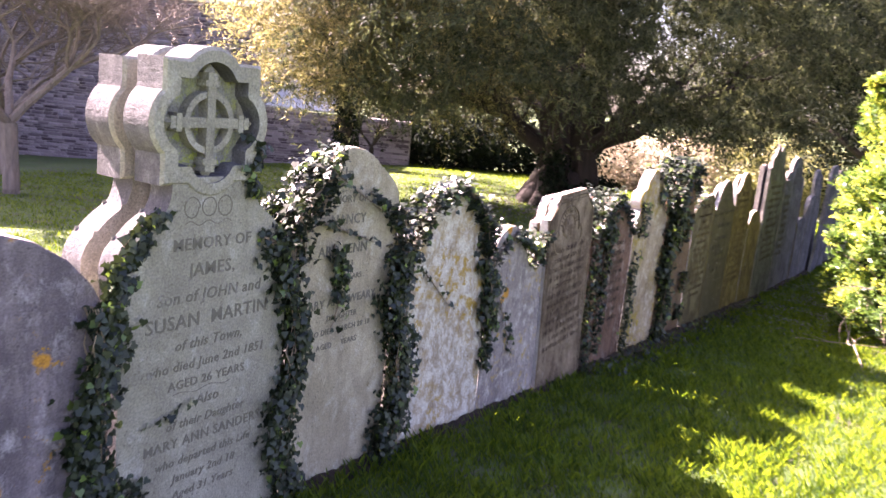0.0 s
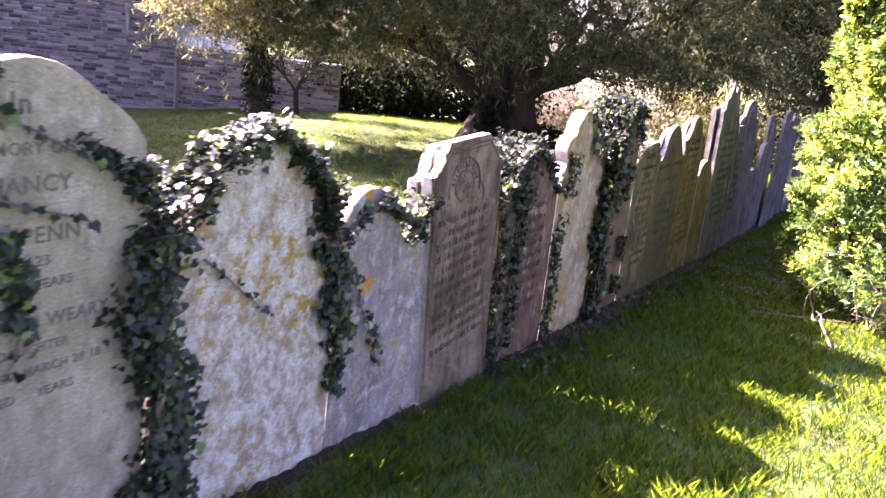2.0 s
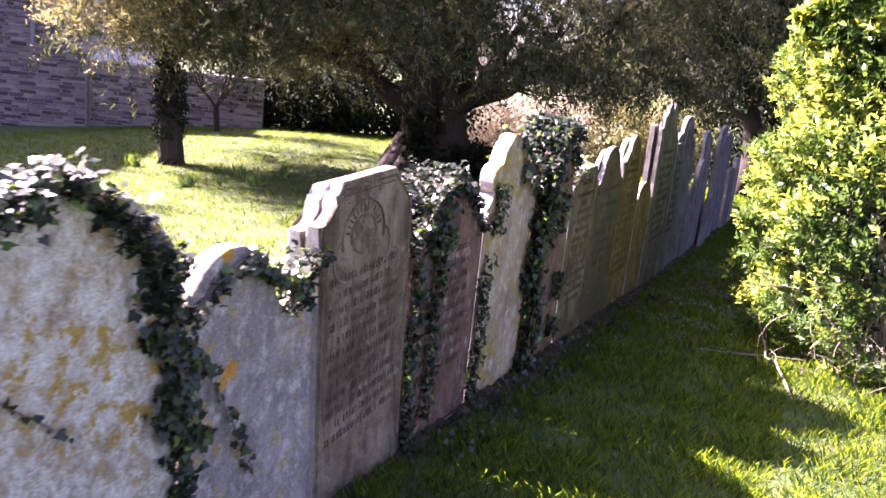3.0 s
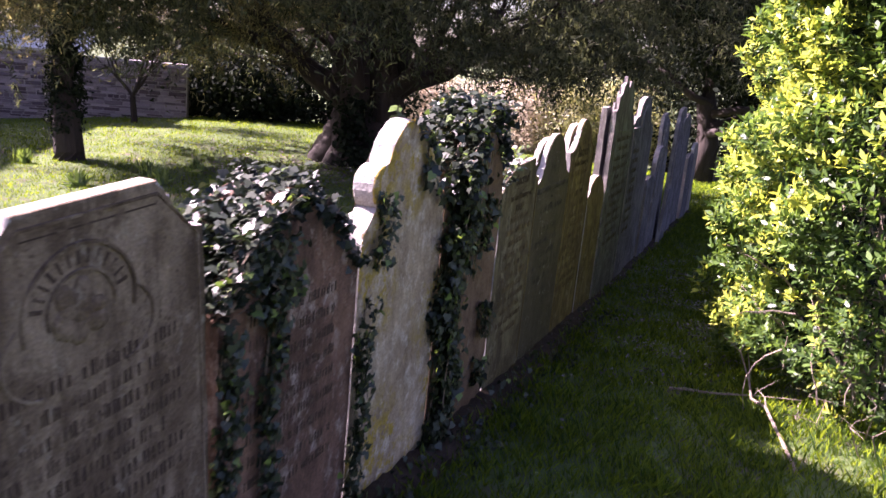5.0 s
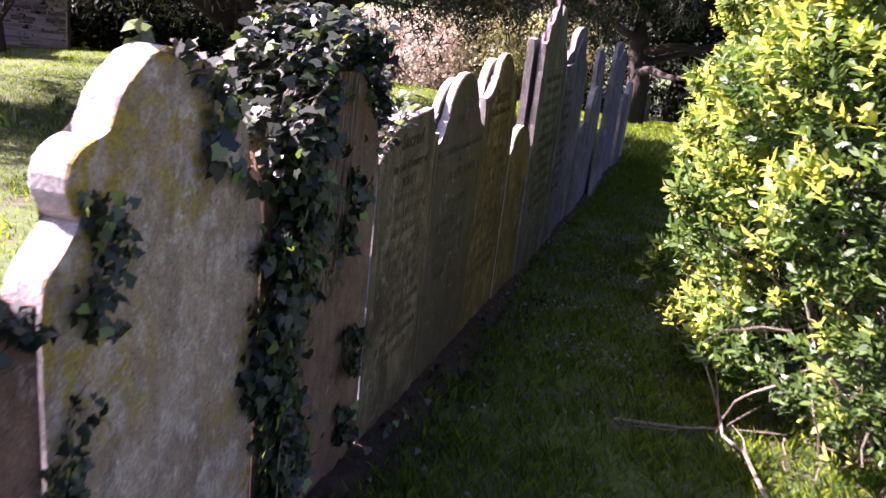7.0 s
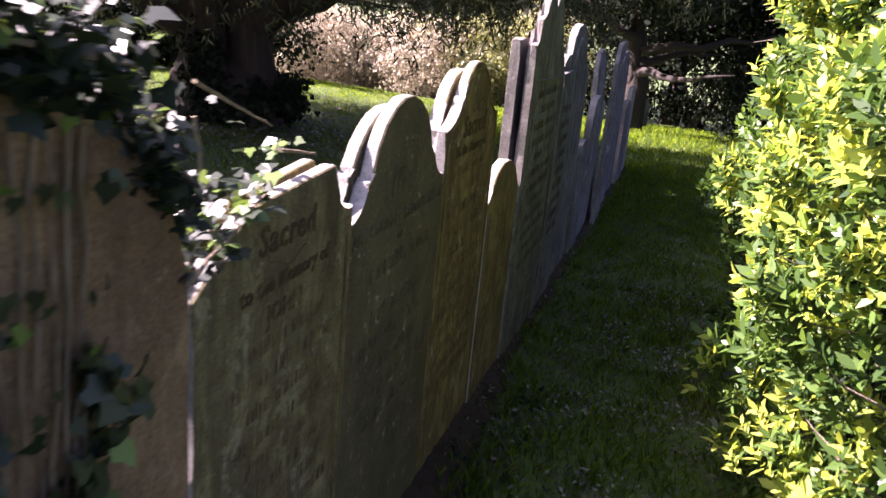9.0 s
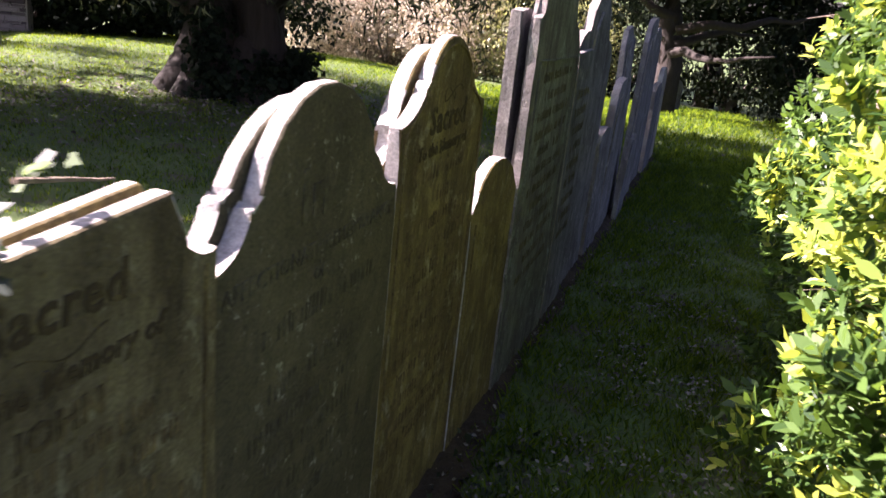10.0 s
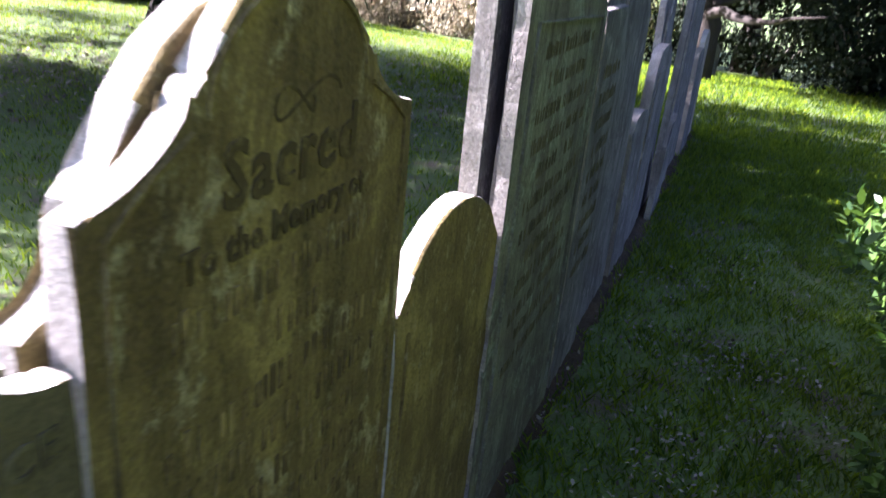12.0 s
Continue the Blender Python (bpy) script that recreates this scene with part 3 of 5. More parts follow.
stones["S13"] = slate("tall green-grey slate slab with split and broken head", 7.50, [(7.50, 0.965, 0), (7.57, 0.97, 0), (7.60, 1.08, 0), (7.70, 1.11, 0), (7.73, 1.18, 0), (7.80, 1.19, 0), (7.83, 1.235, 0), (7.92, 1.22, 0), (7.97, 1.13, 0), (8.03, 1.21, 0), (8.14, 1.20, 0), (8.20, 1.10, 0), (8.27, 1.07, 0), (8.30, 0.92, 0), (8.42, 0.90, 0), (8.54, 0.78, 0)], 0.034, MAT["slate_green"],
                      [([(7.55, 0.93, 0), (7.60, 1.03, 0), (7.66, 1.00, 0), (7.72, 1.13, 0), (7.78, 1.10, 0), (7.84, 1.19, 0), (7.88, 1.04, 0), (7.95, 1.15, 0), (8.02, 1.06, 0), (8.08, 1.16, 0), (8.16, 1.02, 0), (8.22, 1.05, 0), (8.30, 0.85, 0), (8.5, 0.74, 0)], 0.036, 0.02)], off=0.012, seed=18, wear=0.012)
stones["S13b"] = slate("tall grey slab standing behind another", 7.50, [(7.50, 0.985, 0), (7.62, 0.99, 0), (8.05, 0.97, 0), (8.66, 0.72, 0)], 0.05, MAT["slate"], off=-0.068, seed=19)
stones["S14"] = slate("blue-grey square-topped slate slab", 8.58, [(8.58, 0.765, 0), (9.02, 0.765, 0), (9.06, 0.72, 0), (9.10, 0.60, 0)], 0.04, MAT["slate"], off=0.012, seed=20)
stones["S14b"] = slate("tall brownish slate headstone with round shoulders and head", 8.60, [(8.60, 0.60, 0.1), (8.72, 0.72, 0.3), (8.86, 0.83, 0.15), (9.06, 0.86, 0), (9.14, 0.97, 0.2), (9.32, 1.04, 0.15), (9.66, 1.03, 0.2), (9.80, 0.90, 0), (9.86, 0.78, 0.2), (10.14, 0.66, 0)], 0.05, MAT["slate"],
                       [([(9.16, 0.66, 0), (9.2, 0.86, 0), (9.3, 0.93, 0.2), (9.6, 0.92, 0.2), (9.74, 0.80, 0), (9.98, 0.62, 0)], -0.018, 0.016)], off=-0.03, seed=21)
stones["S15"] = slate("short round-cornered slate headstone", 10.10, [(10.10, 0.04, 0.35), (10.20, 0.11, 0.1), (10.55, 0.10, 0.3), (10.68, 0.0, 0)], 0.06, MAT["slate"], seed=22)
stones["S15b"] = slate("short tan headstone catching the sun behind slate", 10.25, [(10.25, 0.22, 0.3), (10.42, 0.29, 0.15), (10.75, 0.28, 0)], 0.07, MAT["brown_tan"], off=-0.12, seed=31)
stones["S16"] = slate("grey slate headstone with rounded top", 10.70, [(10.70, 0.25, 0.25), (10.80, 0.41, 0.12), (11.25, 0.41, 0.25), (11.60, 0.2, 0)], 0.06, MAT["slate"],
                      [([(10.78, 0.12, 0), (10.85, 0.30, 0.2), (11.1, 0.28, 0), (11.3, 0.05, 0)], -0.014, 0.012)], off=-0.03, tilt=1.5, seed=23)
stones["S17b"] = slate("thin broken slate slab with pale top leaning on another", 11.62, [(11.62, -0.34, 0), (11.70, -0.15, 0), (11.80, -0.19, 0), (11.88, -0.13, 0), (12.02, -0.24, 0), (12.12, -0.5, 0)], 0.04, MAT["slate"], off=0.05, tilt=3.0, seed=25, wear=0.012)
stones["S17"] = slate("tall blue-grey slate headstone with uneven top", 11.55, [(11.55, 0.62, 0), (11.62, 0.79, 0), (11.90, 0.82, 0), (11.98, 0.74, 0), (12.25, 0.70, 0)], 0.05, MAT["slate"],
                      [([(11.62, 0.35, 0), (11.7, 0.62, 0), (11.78, 0.54, 0), (11.9, 0.68, 0), (12.0, 0.42, 0), (12.2, 0.3, 0)], -0.018, 0.016)], off=-0.06, tilt=-1.5, seed=24, wear=0.010)
stones["S17c"] = slate("tall split slate headstone near the end of the row", 12.30, [(12.30, 0.66, 0), (12.42, 0.84, 0.1), (12.95, 0.865, 0), (13.04, 0.70, 0), (13.25, 0.66, 0)], 0.05, MAT["slate"],
                       [([(12.36, 0.42, 0), (12.45, 0.70, 0), (12.6, 0.62, 0), (12.75, 0.72, 0), (12.9, 0.40, 0), (13.1, 0.3, 0)], -0.018, 0.016)], off=-0.01, tilt=1.0, seed=26, wear=0.010)
stones["S17d"] = slate("narrow slate headstone near the end of the row", 13.35, [(13.35, 0.55, 0.2), (13.5, 0.71, 0.2), (14.15, 0.68, 0.2), (14.3, 0.40, 0)], 0.06, MAT["slate"], off=-0.02, seed=28)
stones["S18"] = slate("pale slate headstone close to the end of the row", 14.40, [(14.40, 0.0, 0.2), (14.55, 0.06, 0.1), (15.10, 0.04, 0.2), (15.3, -0.1, 0)], 0.06, MAT["slate"], off=0.02, seed=27)
stones["S19"] = slate("last pale slate headstone of the row", 15.40, [(15.40, 0.08, 0.3), (15.55, 0.16, 0.2), (16.0, 0.14, 0.3), (16.15, 0.0, 0)], 0.06, MAT["slate_edge"], off=0.0, seed=29)


# ---- cross monument ----
def lobed(half, lobe, radius, count=96):
    """Outline of a square with a round lobe on each side, as points round the centre."""
    pts = []
    for k in range(count):
        a = 2 * math.pi * k / count
        c, s = math.cos(a), math.sin(a)
        r = half / max(abs(c), abs(s))
        for lx, lz in ((lobe, 0), (-lobe, 0), (0, lobe), (0, -lobe)):
            b = c * lx + s * lz
            q = b * b - lx * lx - lz * lz + radius * radius
            if q > 0:
                r = max(r, b + math.sqrt(q))
        pts.append((c * r, s * r))
    return pts


def frame_ring(outer, inner, y0, y1, yr, cu, cv):
    """A lobed frame from y0 back to y1, with a hollow of depth yr inside."""
    bm = bmesh.new()
    n = len(outer)
    rim = 0.012
    fo = [bm.verts.new((cu + x * (1 - rim / 0.25), y0, cv + z * (1 - rim / 0.25))) for x, z in outer]
    fe = [bm.verts.new((cu + x, y0 + rim, cv + z)) for x, z in outer]
    bo = [bm.verts.new((cu + x, y1, cv + z)) for x, z in outer]
    fi = [bm.verts.new((cu + x, y0, cv + z)) for x, z in inner]
    ri = [bm.verts.new((cu + x * 0.97, yr, cv + z * 0.97)) for x, z in inner]
    for k in range(n):
        j = (k + 1) % n
        bm.faces.new((fo[k], fo[j], fi[j], fi[k]))
        bm.faces.new((fo[j], fo[k], fe[k], fe[j]))
        bm.faces.new((fe[j], fe[k], bo[k], bo[j]))
        bm.faces.new((fi[k], fi[j], ri[j], ri[k]))
    bm.faces.new(bo)
    bm.faces.new(ri)
    bmesh.ops.recalc_face_normals(bm, faces=bm.faces)
    return bm


def bar_box(bm, x0, x1, y0, y1, z0, z1):
    r = bmesh.ops.create_cube(bm, size=1)
    bmesh.ops.scale(bm, vec=(x1 - x0, y1 - y0, z1 - z0), verts=r["verts"])
    bmesh.ops.translate(bm, vec=((x0 + x1) / 2, (y0 + y1) / 2, (z0 + z1) / 2), verts=r["verts"])
    return r["verts"]


def darken_sides(ob):
    """Darker stone, dirt and shade both put in its colour, on all but the dressed front."""
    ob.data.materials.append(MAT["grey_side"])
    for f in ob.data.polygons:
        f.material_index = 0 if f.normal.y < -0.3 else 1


def build_monument(s, off, full, label):
    w, cu, cv = 0.74, 0.345, 1.53
    body = mirrored([(0, 1.00, 0.35), (0.05, 1.14, 0.1), (0.155, 1.225, -0.25), (0.18, 1.35, 0)], w)
    ob = part("cross_monument", slab_mesh(body, 0.11, 0.012, 0.002, 31), MAT["grey_green"])
    ob.matrix_world = row_pose(s, off)
    tagged(ob, label, "headstone", "row of old headstones")
    darken_sides(ob)
    outer, inner = lobed(0.206, 0.118, 0.136), lobed(0.144, 0.106, 0.098)
    darken_sides(part("lobed_frame", frame_ring(outer, inner, -0.006, 0.135, 0.068, cu, cv), MAT["grey_green"], ob))
    if not full:
        return ob
    panel = bmesh.new()
    bar_box(panel, cu - 0.155, cu + 0.155, 0.058, 0.068, cv - 0.155, cv + 0.155)
    part("recessed_panel", panel, MAT["recess"], ob, "mossy green recessed panel")
    bm = bmesh.new()
    arm, t = 0.165, 0.017
    bar_box(bm, cu - t, cu + t, 0.012, 0.062, cv - arm, cv + arm)
    bar_box(bm, cu - arm, cu - t, 0.014, 0.062, cv - t, cv + t)
    bar_box(bm, cu + t, cu + arm, 0.014, 0.062, cv - t, cv + t)
    for dx, dz in ((1, 0), (-1, 0), (0, 1), (0, -1)):
        end = bmesh.new()
        for a, b in ((0.132, 0.030), (0.156, 0.020)):
            q = bar_box(end, -0.011, 0.011, 0.010, 0.06, -b, b) if dx else bar_box(end, -b, b, 0.010, 0.06, -0.011, 0.011)
            bmesh.ops.translate(end, vec=(cu + dx * a, 0, cv + dz * a), verts=q)
        tip = bmesh.ops.create_cone(end, cap_ends=True, segments=4, radius1=0.026, radius2=0.002, depth=0.03)["verts"]
        bmesh.ops.rotate(end, verts=tip, matrix=Euler((0, radians(90 * dx), 0)).to_matrix() if dx else Euler((radians(0 if dz > 0 else 180), 0, 0)).to_matrix())
        bmesh.ops.translate(end, vec=(cu + dx * 0.182, 0.03, cv + dz * 0.182), verts=tip)
        part("cross_end", end, MAT["grey_green"], ob)
    part("cross", bm, MAT["grey_green"], ob, "carved cross with flowered ends")
    bm = bmesh.new()
    n = 40
    loops = [[bm.verts.new((cu + math.cos(a) * r, y, cv + math.sin(a) * r)) for a in [2 * math.pi * k / n for k in range(n)]] for r, y in ((0.084, 0.062), (0.084, 0.018), (0.106, 0.018), (0.106, 0.062))]
    for a, b in zip(loops, loops[1:]):
        for k in range(n):
            bm.faces.new((a[k], b[k], b[(k + 1) % n], a[(k + 1) % n]))
    bmesh.ops.recalc_face_normals(bm, faces=bm.faces)
    part("ring", bm, MAT["grey_green"], ob)
    eng = MAT["cut_pale"]
    for k in range(3):
        a0 = [(-0.075, 0.0), (0.0, 0.0), (0.07, 0.0)][k]
        pts = [(cu + a0[0] + (0.034 - 0.0004 * j) * math.cos(j * 0.42 + k), 1.245 + 0.036 * math.sin(j * 0.42 + k) * (1 if k != 1 else 0.9)) for j in range(16)]
        strip(ob, "carved_letter", pts, 0.007, eng, 0.0, 0.002)
    strip(ob, "carved_flourish", [(cu - 0.1 + 0.01 * j, 1.19 + 0.008 * math.sin(j * 0.8)) for j in range(21)], 0.005, eng, 0.0, 0.002)
    lines = [("MEMORY OF", 0.058, 1.10, 0), ("JAMES,", 0.066, 1.005, 0), ("Son of JOHN and", 0.060, 0.915, 0.15), ("SUSAN  MARTIN", 0.070, 0.825, 0), ("of this Town,", 0.052, 0.745, 0.25), ("who died June 2nd 1851", 0.050, 0.670, 0.15),
             ("AGED 26 YEARS", 0.046, 0.603, 0), ("Also", 0.054, 0.525, 0.2), ("of their Daughter", 0.046, 0.455, 0.25), ("MARY ANN SANDERS", 0.052, 0.385, 0), ("who departed this Life", 0.044, 0.315, 0.2), ("January 2nd 18", 0.044, 0.25, 0.2), ("Aged 31 Years", 0.044, 0.185, 0.2)]
    for body_text, size, v, slant in lines:
        text_mesh("inscription", body_text, size, eng, ob, 0.37, v, -0.0012, 0.0012, slant)
    strip(ob, "scroll_line", [(cu - 0.13 + 0.013 * j, 0.583 + 0.006 * math.sin(j * 0.62)) for j in range(21)], 0.004, eng, 0.0, 0.002)
    return ob


build_monument(-1.60, 0.03, True, "tall grey stone monument with ringed cross in a lobed frame")
build_monument(-1.585, -0.20, False, "tall grey monument with lobed head behind its twin")

# ---- lettering and mouldings ----
for body_text, size, v, u in (("In", 0.075, 1.36, 0.31), ("MEMORY OF", 0.045, 1.26, 0.31), ("NANCY", 0.062, 1.165, 0.33), ("ARD PENN", 0.062, 1.035, 0.31), ("23", 0.04, 0.975, 0.36), ("OF YEARS", 0.036, 0.915, 0.36), ("MARY ANN WEARY", 0.052, 0.81, 0.31), ("DAUGHTER", 0.036, 0.745, 0.33), ("WHO DIED MARCH 28 18", 0.036, 0.685, 0.31), ("AGED     YEARS", 0.036, 0.62, 0.31)):
    text_mesh("inscription", body_text, size, MAT["cut_pale"], stones["S2"], u, v)
for k in range(12):
    bars(stones["S5"], 0.33, 0.925 - 0.060 * k, 0.52 - 0.14 * (k % 3 == 1), 0.036, 70 + k, MAT["cut_buff"])
strip(stones["S5"], "border_moulding", [(0.022, 0.05), (0.022, 1.16), (0.11, 1.245), (0.155, 1.285), (0.535, 1.285), (0.58, 1.245), (0.668, 1.16), (0.668, 0.05)], 0.010, MAT["buff"])
strip(stones["S5"], "cornice_line", [(0.16, 1.262), (0.53, 1.262)], 0.006, MAT["cut_buff"], 0.0, 0.002)
for radius, wide in ((0.150, 0.012), (0.090, 0.009)):
    strip(stones["S5"], "arch_moulding", [(0.30 + radius * math.cos(a), 1.085 + radius * 0.95 * math.sin(a)) for a in [math.pi * (k / 24 * 1.16 - 0.08) for k in range(25)]], wide, MAT["buff"], -0.002, 0.009)
for k in range(13):
    a = math.pi * (0.08 + 0.84 * k / 12)
    strip(stones["S5"], "arch_letter", [(0.30 + r * math.cos(a), 1.085 + r * 0.95 * math.sin(a)) for r in (0.102, 0.135)], 0.009 + 0.005 * (k % 3 == 0), MAT["cut_buff"], 0.0, 0.002)
for side in (-1, 1):
    strip(stones["S5"], "scroll", [(0.30 + side * (0.16 + 0.045 * math.sin(k * 0.42)), 1.06 - 0.012 * k + 0.03 * math.cos(k * 0.42)) for k in range(14)], 0.010, MAT["buff"], -0.001, 0.007)


def carved_relief(parent, u, v, ru, rv, seed, mat):
    """Worn carved foliage: low rounded lumps."""
    rng = random.Random(seed)
    bm = bmesh.new()
    for k in range(15):
        a, r = rng.uniform(0, 6.28), math.sqrt(rng.random()) * 0.75
        q = bmesh.ops.create_icosphere(bm, subdivisions=2, radius=1)["verts"]
        bmesh.ops.scale(bm, vec=(rng.uniform(0.016, 0.034), 0.010, rng.uniform(0.016, 0.034)), verts=q)
        bmesh.ops.translate(bm, vec=(u + math.cos(a) * r * ru, 0.001, v + math.sin(a) * r * rv), verts=q)
    return tagged(part("carved_relief", bm, mat, parent, "", True), kind="stuff")


carved_relief(stones["S5"], 0.30, 1.09, 0.085, 0.075, 3, MAT["buff"])
for k in range(9):
    bars(stones["S6"], 0.39, 0.92 - 0.075 * k, 0.5, 0.036, 90 + k, MAT["cut_buff"])
text_mesh("inscription", "Sacred", 0.086, MAT["cut_olive"], stones["S9"], 0.345, 1.20, shear=0.1, bold=0.02)
strip(stones["S9"], "flourish", [(0.24 + 0.012 * k, 1.165 + 0.012 * math.sin(k * 0.5)) for k in range(17)], 0.004, MAT["cut_olive"], 0.0, 0.002)
text_mesh("inscription", "to the Memory of", 0.050, MAT["cut_olive"], stones["S9"], 0.35, 1.115, shear=0.15, bold=0.03)
text_mesh("inscription", "JOHN", 0.058, MAT["cut_olive"], stones["S9"], 0.34, 1.045, bold=0.03)
for k in range(11):
    bars(stones["S9"], 0.36, 0.985 - 0.068 * k, 0.34 + 0.12 * (k % 2), 0.036, 110 + k, MAT["cut_faint"])
strip(stones["S9"], "border_moulding", [(0.655, 0.05), (0.655, 1.19)], 0.010, MAT["olive"])
for k in range(9):
    if k > 3:
        bars(stones["S10"], 0.40, 1.19 - 0.085 * k, 0.26 + 0.14 * (1 + k % 2), 0.045, 130 + k, MAT["cut_dark"])
for body_text, size, u, v in (("In", 0.16, 0.36, 1.21), ("AFFECTIONATE REMEMBRANCE", 0.050, 0.41, 1.12), ("OF", 0.04, 0.40, 1.065)):
    text_mesh("inscription", body_text, size, MAT["cut_dark"], stones["S10"], u, v)
bars(stones["S10"], 0.43, 0.985, 0.52, 0.05, 129, MAT["cut_dark"])
text_mesh("inscription", "Sacred", 0.112, MAT["cut_olive"], stones["S11"], 0.375, 1.322, shear=0.05, bold=0.02)
text_mesh("inscription", "To the Memory of", 0.053, MAT["cut_olive"], stones["S11"], 0.355, 1.258, bold=0.03)
for k in range(12):
    bars(stones["S11"], 0.375, 1.185 - 0.078 * k, 0.54 - 0.40 * (k == 1), 0.048, 150 + k, MAT["cut_faint"])
strip(stones["S11"], "border_moulding", [(0.035, 0.05), (0.035, 1.345), (0.1, 1.39), (0.165, 1.42)], 0.010, MAT["olive"])
strip(stones["S11"], "border_moulding", [(0.715, 0.05), (0.715, 1.345), (0.65, 1.39), (0.585, 1.42)], 0.010, MAT["olive"])
strip(stones["S11"], "arch_moulding", [(0.375 + 0.185 * math.cos(a), 1.43 + 0.135 * math.sin(a)) for a in [math.pi * k / 18 for k in range(19)]], 0.008, MAT["olive"])
strip(stones["S11"], "scroll", [(0.385 + 0.10 * math.cos(a) * (1 - 0.03 * k), 1.425 + 0.02 * math.sin(2 * a)) for k, a in enumerate([2 * math.pi * j / 24 for j in range(25)])], 0.007, MAT["cut_olive"], 0.0, 0.002)
strip(stones["S13"], "border_moulding", [(0.09, 0.1), (0.09, 1.52), (0.95, 1.49), (0.95, 0.1)], 0.02, MAT["slate_green"], -0.003, 0.01)
for k in range(12):
    bars(stones["S13"], 0.52, 1.42 - 0.085 * k, 0.66 - 0.2 * (k % 3 == 1), 0.045, 170 + k, MAT["cut_dark"])
for k in range(9):
    bars(stones["S14"], 0.26, 1.3 - 0.1 * k, 0.34, 0.05, 190 + k, MAT["cut_dark"])
strip(stones["S12"], "border_moulding", [(0.05, 0.05), (0.05, 0.95)], 0.010, MAT["olive"])


# ---- ivy ----
def leaf_mesh(template, mat):
    me = bpy.data.meshes.new("leaf")
    me.from_pydata([tuple(float(c) for c in v) for v in template], [], [tuple(range(len(template)))])
    me.materials.append(mat)
    return me


IVY_LEAVES = [leaf_mesh(LEAF_IVY * np.array((a, 1, b)), MAT["ivy"]) for a, b in ((1, 1), (0.85, 1.6), (1.1, 0.5))] + [leaf_mesh(LEAF_IVY, MAT["ivy_young"])]


def ivy(label, strokes, seed, leaf=0.05, young=0.06):
    """Ivy on the row: strokes of (s0, h0, s1, h1, width, leaves, offs)."""
    rng = np.random.default_rng(seed)
    rnd = random.Random(seed)
    thing = tagged(empty("ivy", *row(strokes[0][0], 0.0)), label, "ivy")
    P, Nn, loose = [], [], []
    bm = bmesh.new()
    for s0, h0, s1, h1, width, count, (o0, o1) in strokes:
        trail = width <= 0.03
        count = count if trail else int(count * 2.9)
        t = (np.arange(count) + 0.5) / count if trail else rng.random(count)
        wob = 0.35 * width * np.sin(t * 9 + seed)
        s = s0 + (s1 - s0) * t + (rng.normal(0, 0.32, count) * width + wob) * (abs(h1 - h0) + 0.15) / (abs(h1 - h0) + abs(s1 - s0) + 0.15)
        h = h0 + (h1 - h0) * t + rng.normal(0, 0.32, count) * width * (abs(s1 - s0) + 0.15) / (abs(h1 - h0) + abs(s1 - s0) + 0.15)
        h = np.maximum(h, 0.02)
        o = o0 + (o1 - o0) * rng.random(count)
        x = ROW_A.x + ROW_D.x * s + ROW_N.x * o
        y = ROW_A.y + ROW_D.y * s + ROW_N.y * o
        P.append(np.c_[x, y, height_field(x, y) + h])
        up = 0.15 + 1.5 * (o0 < -0.02)
        Nn.append(np.tile(np.array((ROW_N.x, ROW_N.y, up)) if o0 >= -0.02 else np.array((-0.35, -0.25, 1.1)), (count, 1)))
        loose.append(np.full(count, 0.45 if o0 >= -0.02 else 0.55))
        for j in range(7 if width > 0.1 else 1):
            pts = []
            for k in range(9):
                a = k / 8
                q = row(s0 + (s1 - s0) * a + rnd.uniform(-0.3, 0.3) * width, o1 * 0.75 if j % 2 else 0.012)
                pts.append((*q, lawn(*q) + max(0.0, h0 + (h1 - h0) * a)))
            tube(bm, pts, [0.0045 - 0.0003 * k for k in range(9)], 5)
    P, Nn, loose = np.concatenate(P), np.concatenate(Nn), np.concatenate(loose)
    fresh = rng.random(len(P)) < young
    for mask, mat, nm in ((~fresh, "ivy", "foliage"), (fresh, "ivy_young", "young_foliage")):
        if mask.sum():
            v, f = scatter(rng, P[mask], Nn[mask], leaf * 0.58, LEAF_IVY, loose[mask][:, None], 1.3)
            attach(tagged(mesh_object(nm, v, f, MAT[mat]), kind="stuff"), thing)
    for k in range(min(40, len(P) // 5)):
        i = rnd.randrange(len(P))
        d = Vector(Nn[i]) + Vector((rnd.gauss(0, 0.4), rnd.gauss(0, 0.4), rnd.gauss(0, 0.4)))
        ob = new("leaf", IVY_LEAVES[k % len(IVY_LEAVES)])
        q = d.to_track_quat("Z", "Y").to_matrix().to_4x4() @ pose(0, 0, 0, 0, 0, rnd.uniform(0, 360))
        ob.matrix_world = Matrix.Translation(Vector(P[i]) + Vector(Nn[i]).normalized() * 0.012) @ q @ Matrix.Scale(leaf * rnd.uniform(0.55, 0.8), 4)
        attach(ob, thing)
    attach(tagged(part("stem_tangle", bm, MAT["stem"]), kind="stuff"), thing)
    return thing


def empty(name, x, y, z=None):
    ob = new(name)
    ob.location = (x, y, lawn(x, y) if z is None else z)
    return ob


def attach(ob, parent):
    """Parents ob, built in world places, without moving it."""
    ob.parent = parent
    ob.matrix_parent_inverse = Matrix.Translation(parent.location).inverted()
    return ob


